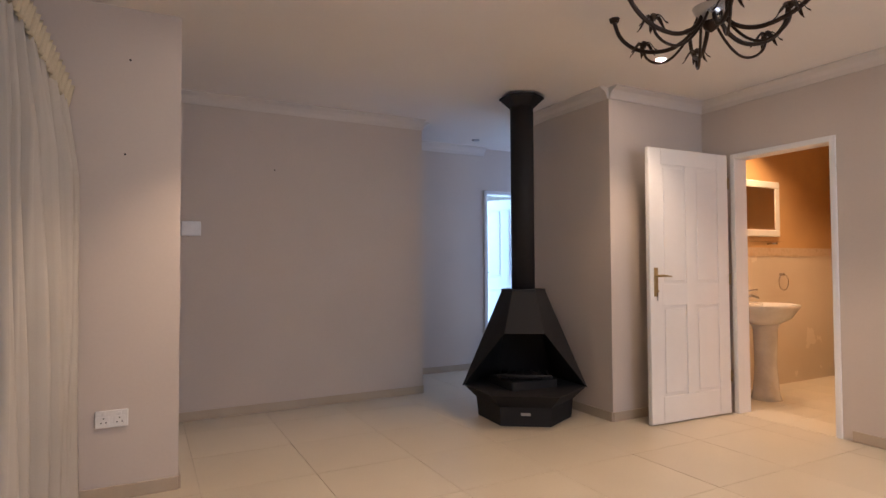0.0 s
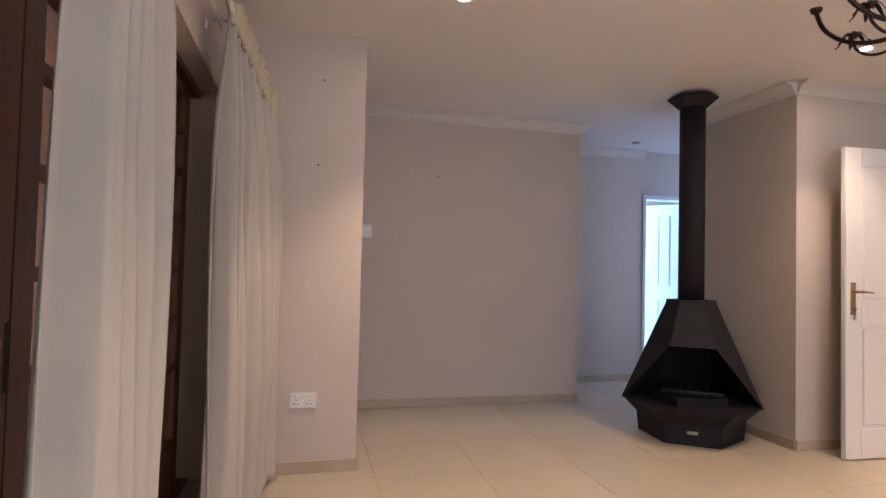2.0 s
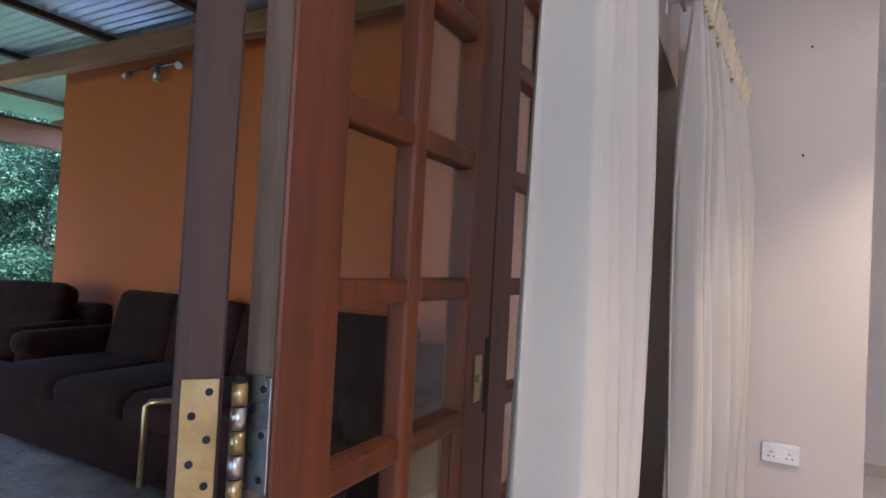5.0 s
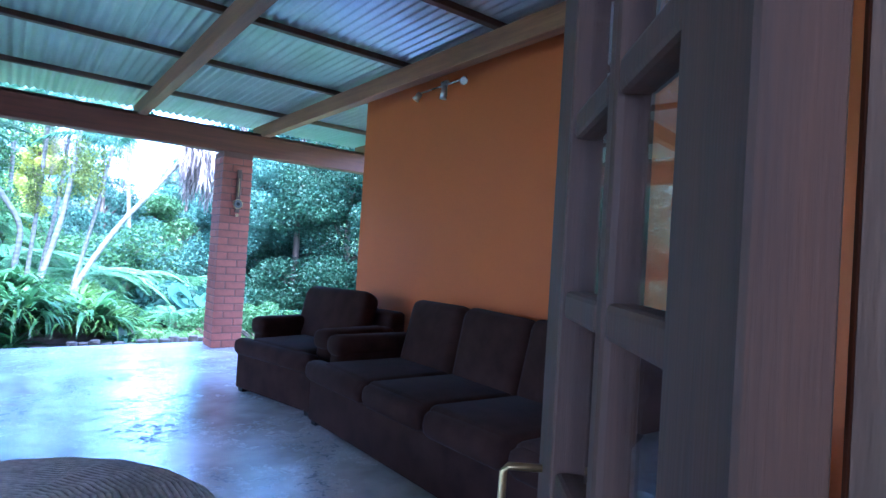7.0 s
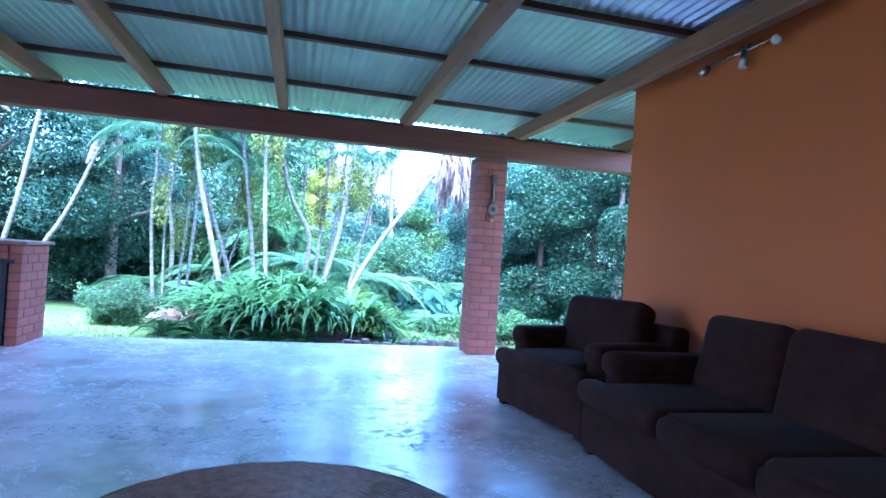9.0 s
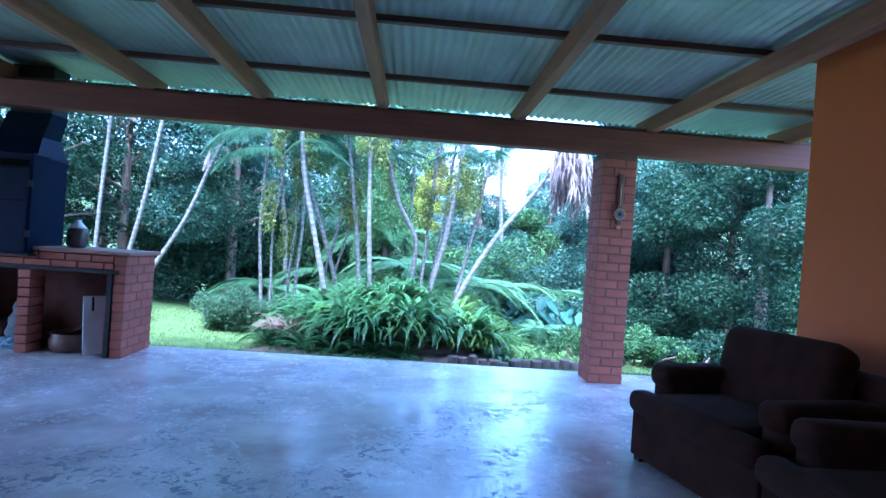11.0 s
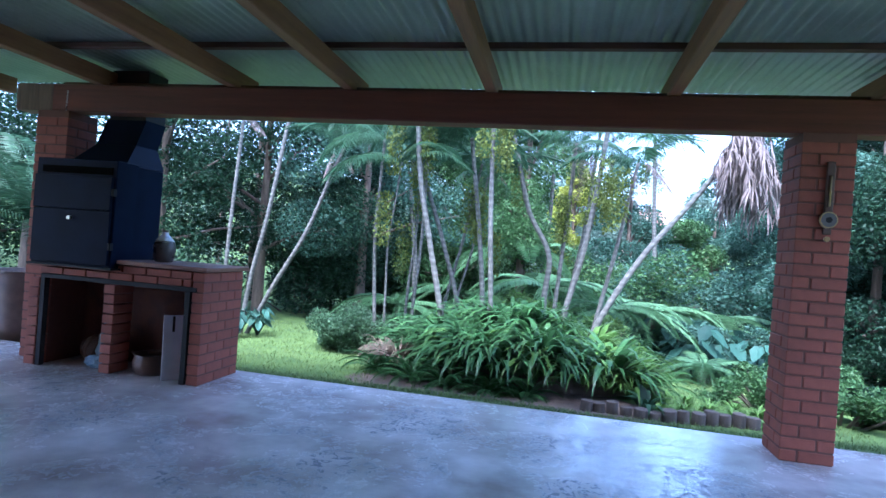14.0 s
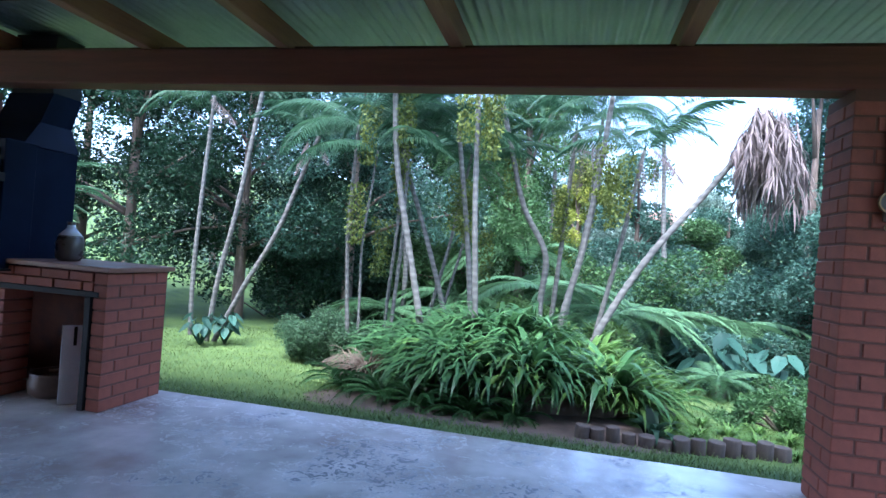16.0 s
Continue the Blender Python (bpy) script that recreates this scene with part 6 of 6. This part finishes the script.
for _k in range(_n):
    _t0 = _k / (_n - 1)
    _x, _y = 0.40 + 1.62 * _t0, 8.32 + 0.2 * _t0 ** 2 + 0.03 * math.sin(9 * _t0)
    _l = thing("log_stake", "short upright grey log of the bed edging", "log", (_x, _y, float(ground_z(_x, _y)) - 0.08), random.uniform(0, 90), group="log edging")
    _h, _r = random.uniform(0.16, 0.23), random.uniform(0.058, 0.074)
    _bm = bmesh.new()
    lathe(_bm, [(_r * 1.05, 0), (_r, _h * 0.5), (_r * 0.98, _h - 0.01), (_r * 0.9, _h)], 14)
    for _v in _bm.verts:
        _v.co.x *= 1 + 0.12 * noise.noise(Vector((_v.co.x * 20, _k, 0)))
    part("log", _bm, LOG, _l, at=pose(0, 0, 0, random.uniform(-4, 4), random.uniform(-4, 4), 0))

# low planting behind the logs
for _k in range(16):
    _x, _y = 1.15 + 0.085 * _k, 8.72 + 0.28 * (_k % 3) + 0.1 * math.sin(3.0 * _k)
    _c = copy_thing(STRAPS[1], Matrix.Identity(4))
    _c.matrix_basis = pose(_x, _y, float(ground_z(_x, _y)) - 0.02, 0, 0, 53 * _k) @ Matrix.Scale(0.26 + 0.05 * (_k % 2), 4)
_agave = strap_plant("agave", "small dark spiky plant by the log edging", LEAF_DARK, 16, 0.36, 0.05, 21, group="spiky plants")
_agave.location = (1.02, 8.62, float(ground_z(1.02, 8.62)))

# trees behind
for _a in [(-8.0, 12.6, 7.5, 2.4, 30000, 0.11, LEAF_DARK), (-6.6, 14.2, 7.5, 2.2, 30000, 0.10, LEAF_DARK), (-4.4, 14.8, 7.0, 2.3, 30000, 0.11, LEAF_BLUE), (-10.5, 14.0, 8.0, 3.0, 22000, 0.13, LEAF_DARK), (-2.4, 17.2, 5.4, 2.0, 22000, 0.11, LEAF_MID), (-5.5, 18.5, 9.0, 3.2, 22000, 0.15, LEAF_DARK), (-9.0, 18.0, 10.0, 3.5, 18000, 0.16, LEAF_DARK),
           # LEAF_DARK in this row also carries shade that the even light leaves out
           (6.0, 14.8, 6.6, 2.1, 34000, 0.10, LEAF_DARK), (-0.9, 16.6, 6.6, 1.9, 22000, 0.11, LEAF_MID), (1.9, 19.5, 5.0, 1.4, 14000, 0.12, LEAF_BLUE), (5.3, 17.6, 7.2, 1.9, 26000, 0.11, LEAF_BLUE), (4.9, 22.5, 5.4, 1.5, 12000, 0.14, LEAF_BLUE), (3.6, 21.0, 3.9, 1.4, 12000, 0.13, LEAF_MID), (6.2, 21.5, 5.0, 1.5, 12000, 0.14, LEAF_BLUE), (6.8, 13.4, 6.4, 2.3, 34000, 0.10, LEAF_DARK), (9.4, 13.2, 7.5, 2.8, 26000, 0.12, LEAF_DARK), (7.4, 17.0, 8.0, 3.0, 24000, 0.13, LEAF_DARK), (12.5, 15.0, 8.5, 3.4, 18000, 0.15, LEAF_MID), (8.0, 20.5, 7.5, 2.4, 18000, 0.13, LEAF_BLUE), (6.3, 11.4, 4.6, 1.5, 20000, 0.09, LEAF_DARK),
           (-10.0, 10.2, 6.5, 2.2, 22000, 0.11, LEAF_DARK), (-14.0, 12.0, 8.0, 3.5, 14000, 0.16, LEAF_MID), (-12.0, 8.8, 5.0, 2.0, 12000, 0.13, LEAF_MID)]:
    _x, _y, _h, _sp, _n, _sz, _m = _a
    tree("tree", "leafy garden tree with a dense uneven crown", _x, _y, _h, _sp, _n, np.float64(_sz), _m, low=0.12)
for _x, _y, _h, _sp in ((4.6, 15.4, 6.8, 1.5), (5.6, 16.2, 7.4, 1.7)):
    tree("tree", "tall blue-green tree with drooping foliage behind the leaning palm", _x, _y, _h, _sp, 20000, np.float64(0.10), LEAF_BLUE, low=0.1)
tree("tree", "bright yellow-green young tree behind the palms", 0.35, 21.0, 5.0, 1.1, 9000, np.float64(0.13), LEAF_YELLOW, low=0.3)
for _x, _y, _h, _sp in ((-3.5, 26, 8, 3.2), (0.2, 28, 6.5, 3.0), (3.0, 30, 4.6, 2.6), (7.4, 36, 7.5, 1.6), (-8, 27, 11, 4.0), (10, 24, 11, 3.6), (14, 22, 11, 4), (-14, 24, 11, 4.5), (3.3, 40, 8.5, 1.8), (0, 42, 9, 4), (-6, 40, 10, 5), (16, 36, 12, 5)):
    tree("far_tree", "distant green tree down the slope, paled to suggest haze", _x, _y, _h, _sp, 9000, np.float64(0.24), HAZED_FARLEAF, low=0.1, group="distant trees")

# far house between the trees
_h = thing("house", "distant pale pink house with a brown roof among the trees", "house", (5.2, 46, 1.2))
part("wall", boxes(((-3, 0, -3), (3, 4, 2.6))), mat("pink_render", (0.55, 0.40, 0.34), rough=0.8), _h)
_bm = prism(bmesh.new(), [(-3.4, -0.5), (3.4, -0.5), (3.4, 4.5), (-3.4, 4.5)], 2.6, 4.2, [(-2, 1.9), (2, 1.9), (2, 2.1), (-2, 2.1)])
part("roof", _bm, mat("brown_roof_tiles", (0.20, 0.11, 0.08), rough=0.8), _h)
for _x in (-2, 0, 2):
    _wd = part("window", boxes(((_x - 0.5, -0.03, 0.6), (_x + 0.5, 0.0, 1.8))), WHITE, _h)
    part("pane", boxes(((_x - 0.42, -0.045, 0.68), (_x + 0.42, -0.031, 1.72))), IRON, _wd)

# grass
_n = 42000
_gxx = G.uniform(-6.5, 3.2, _n)
_gyy = 7.26 + 6.0 * G.rand(_n) ** 1.6
_keep = ~((((_gxx + 0.3) / 1.75) ** 2 + ((_gyy - 8.6) / 0.5) ** 2 < 1) & (G.rand(_n) < 0.93)) & ~((((_gxx + 0.3) / 1.8) ** 2 + ((_gyy - 9.9) / 1.2) ** 2) < 1)
_gxx, _gyy = _gxx[_keep], _gyy[_keep]
_P = np.stack([_gxx, _gyy, ground_z(_gxx, _gyy)], 1)
_a = G.rand(len(_P)) * 6.28
_h = 0.018 + 0.03 * G.rand(len(_P))
_side = np.stack([np.cos(_a), np.sin(_a), 0 * _a], 1) * 0.004
_tip = np.stack([-np.sin(_a) * _h * 0.8, np.cos(_a) * _h * 0.8, _h], 1)
_V = np.stack([_P - _side, _P + _side, _P + _tip * 0.6 + _side * 0.8, _P + _tip], 1).reshape(-1, 3)
tagged(from_arrays("grass", _V, np.arange(len(_V)).reshape(-1, 4), BLADE), "short lawn grass blades", "grass", kind="stuff")

# ---- bricks of the outdoor fireplace ----
for _k in range(11):
    _z = _k * CO + 0.004
    _y = BY0
    _lens = [BT, BW, BW, 0] if _k % 2 else [BW, BW, BT, 0]
    for _l in _lens:
        if _l:
            _l2 = min(_l, BY1 - _y)
            if _l2 > 0.03:
                brick(BRAAI, BX1 - BT / 2, _y + _l2 / 2, _z, "y", length=_l2)
            _y += _l + 0.012
    if _k < 9:
        brick(BRAAI, -3.67, BY0 + 0.111, _z, "y")
        brick(BRAAI, BX0 - 0.055, BY0 + 0.111 - 0.02, _z, "y")

for _k, _zz in ((0, 0.803), (1, 0.868)):
    _x = BX0 - 0.02 - 0.11 * _k
    while _x < BX1 - BT - 0.02:
        _l2 = min(BW, BX1 - BT - 0.012 - _x)
        if _l2 > 0.03:
            brick(BRAAI, _x + _l2 / 2, BY0 + BT / 2, _zz, "x", length=_l2, height=0.058)
        _x += BW + 0.012

# ---- floor tiles ----
FLOOR = bpy.data.objects["floor"]
_tile_mesh = {}
TS = 0.60


def tile(x0, y0, x1, y1, m=TILE):
    key = (round(x1 - x0, 3), round(y1 - y0, 3), m.name)
    if key not in _tile_mesh:
        me = bpy.data.meshes.new("tile")
        w, h = x1 - x0 - 0.0025, y1 - y0 - 0.0025
        bm = boxes(((-w / 2, -h / 2, -0.005), (w / 2, h / 2, 0.0)), bevel=0.0008)
        bm.to_mesh(me)
        bm.free()
        me.materials.append(m)
        _tile_mesh[key] = me
    ob = new("floor_tile", _tile_mesh[key])
    ob.parent = FLOOR
    ob.location = ((x0 + x1) / 2, (y0 + y1) / 2, random.uniform(-0.0004, 0.0004))


def clip_tiles(xa, ya, xb, yb, ox, oy, m=TILE, ts=TS):
    i0, i1 = math.floor((xa - ox) / ts), math.ceil((xb - ox) / ts)
    j0, j1 = math.floor((ya - oy) / ts), math.ceil((yb - oy) / ts)
    for i in range(i0, i1):
        for j in range(j0, j1):
            x0, x1 = max(xa, ox + i * ts), min(xb, ox + (i + 1) * ts)
            y0, y1 = max(ya, oy + j * ts), min(yb, oy + (j + 1) * ts)
            if x1 - x0 > 0.02 and y1 - y0 > 0.02:
                tile(x0, y0, x1, y1, m)


clip_tiles(-3.6, -4.75, 4.98, 0.0, 2.62, -1.50)
clip_tiles(5.12, -7.3, 7.1, 0.0, 2.62, -1.50)
BFT = mat("bathroom_floor_tile", (0.68, 0.62, 0.50), (0.62, 0.56, 0.44), rough=0.55, scale=2, bump=0.02)
clip_tiles(1.0, -7.27, 2.843, -4.76, 1.0, -4.76, BFT, 0.33)
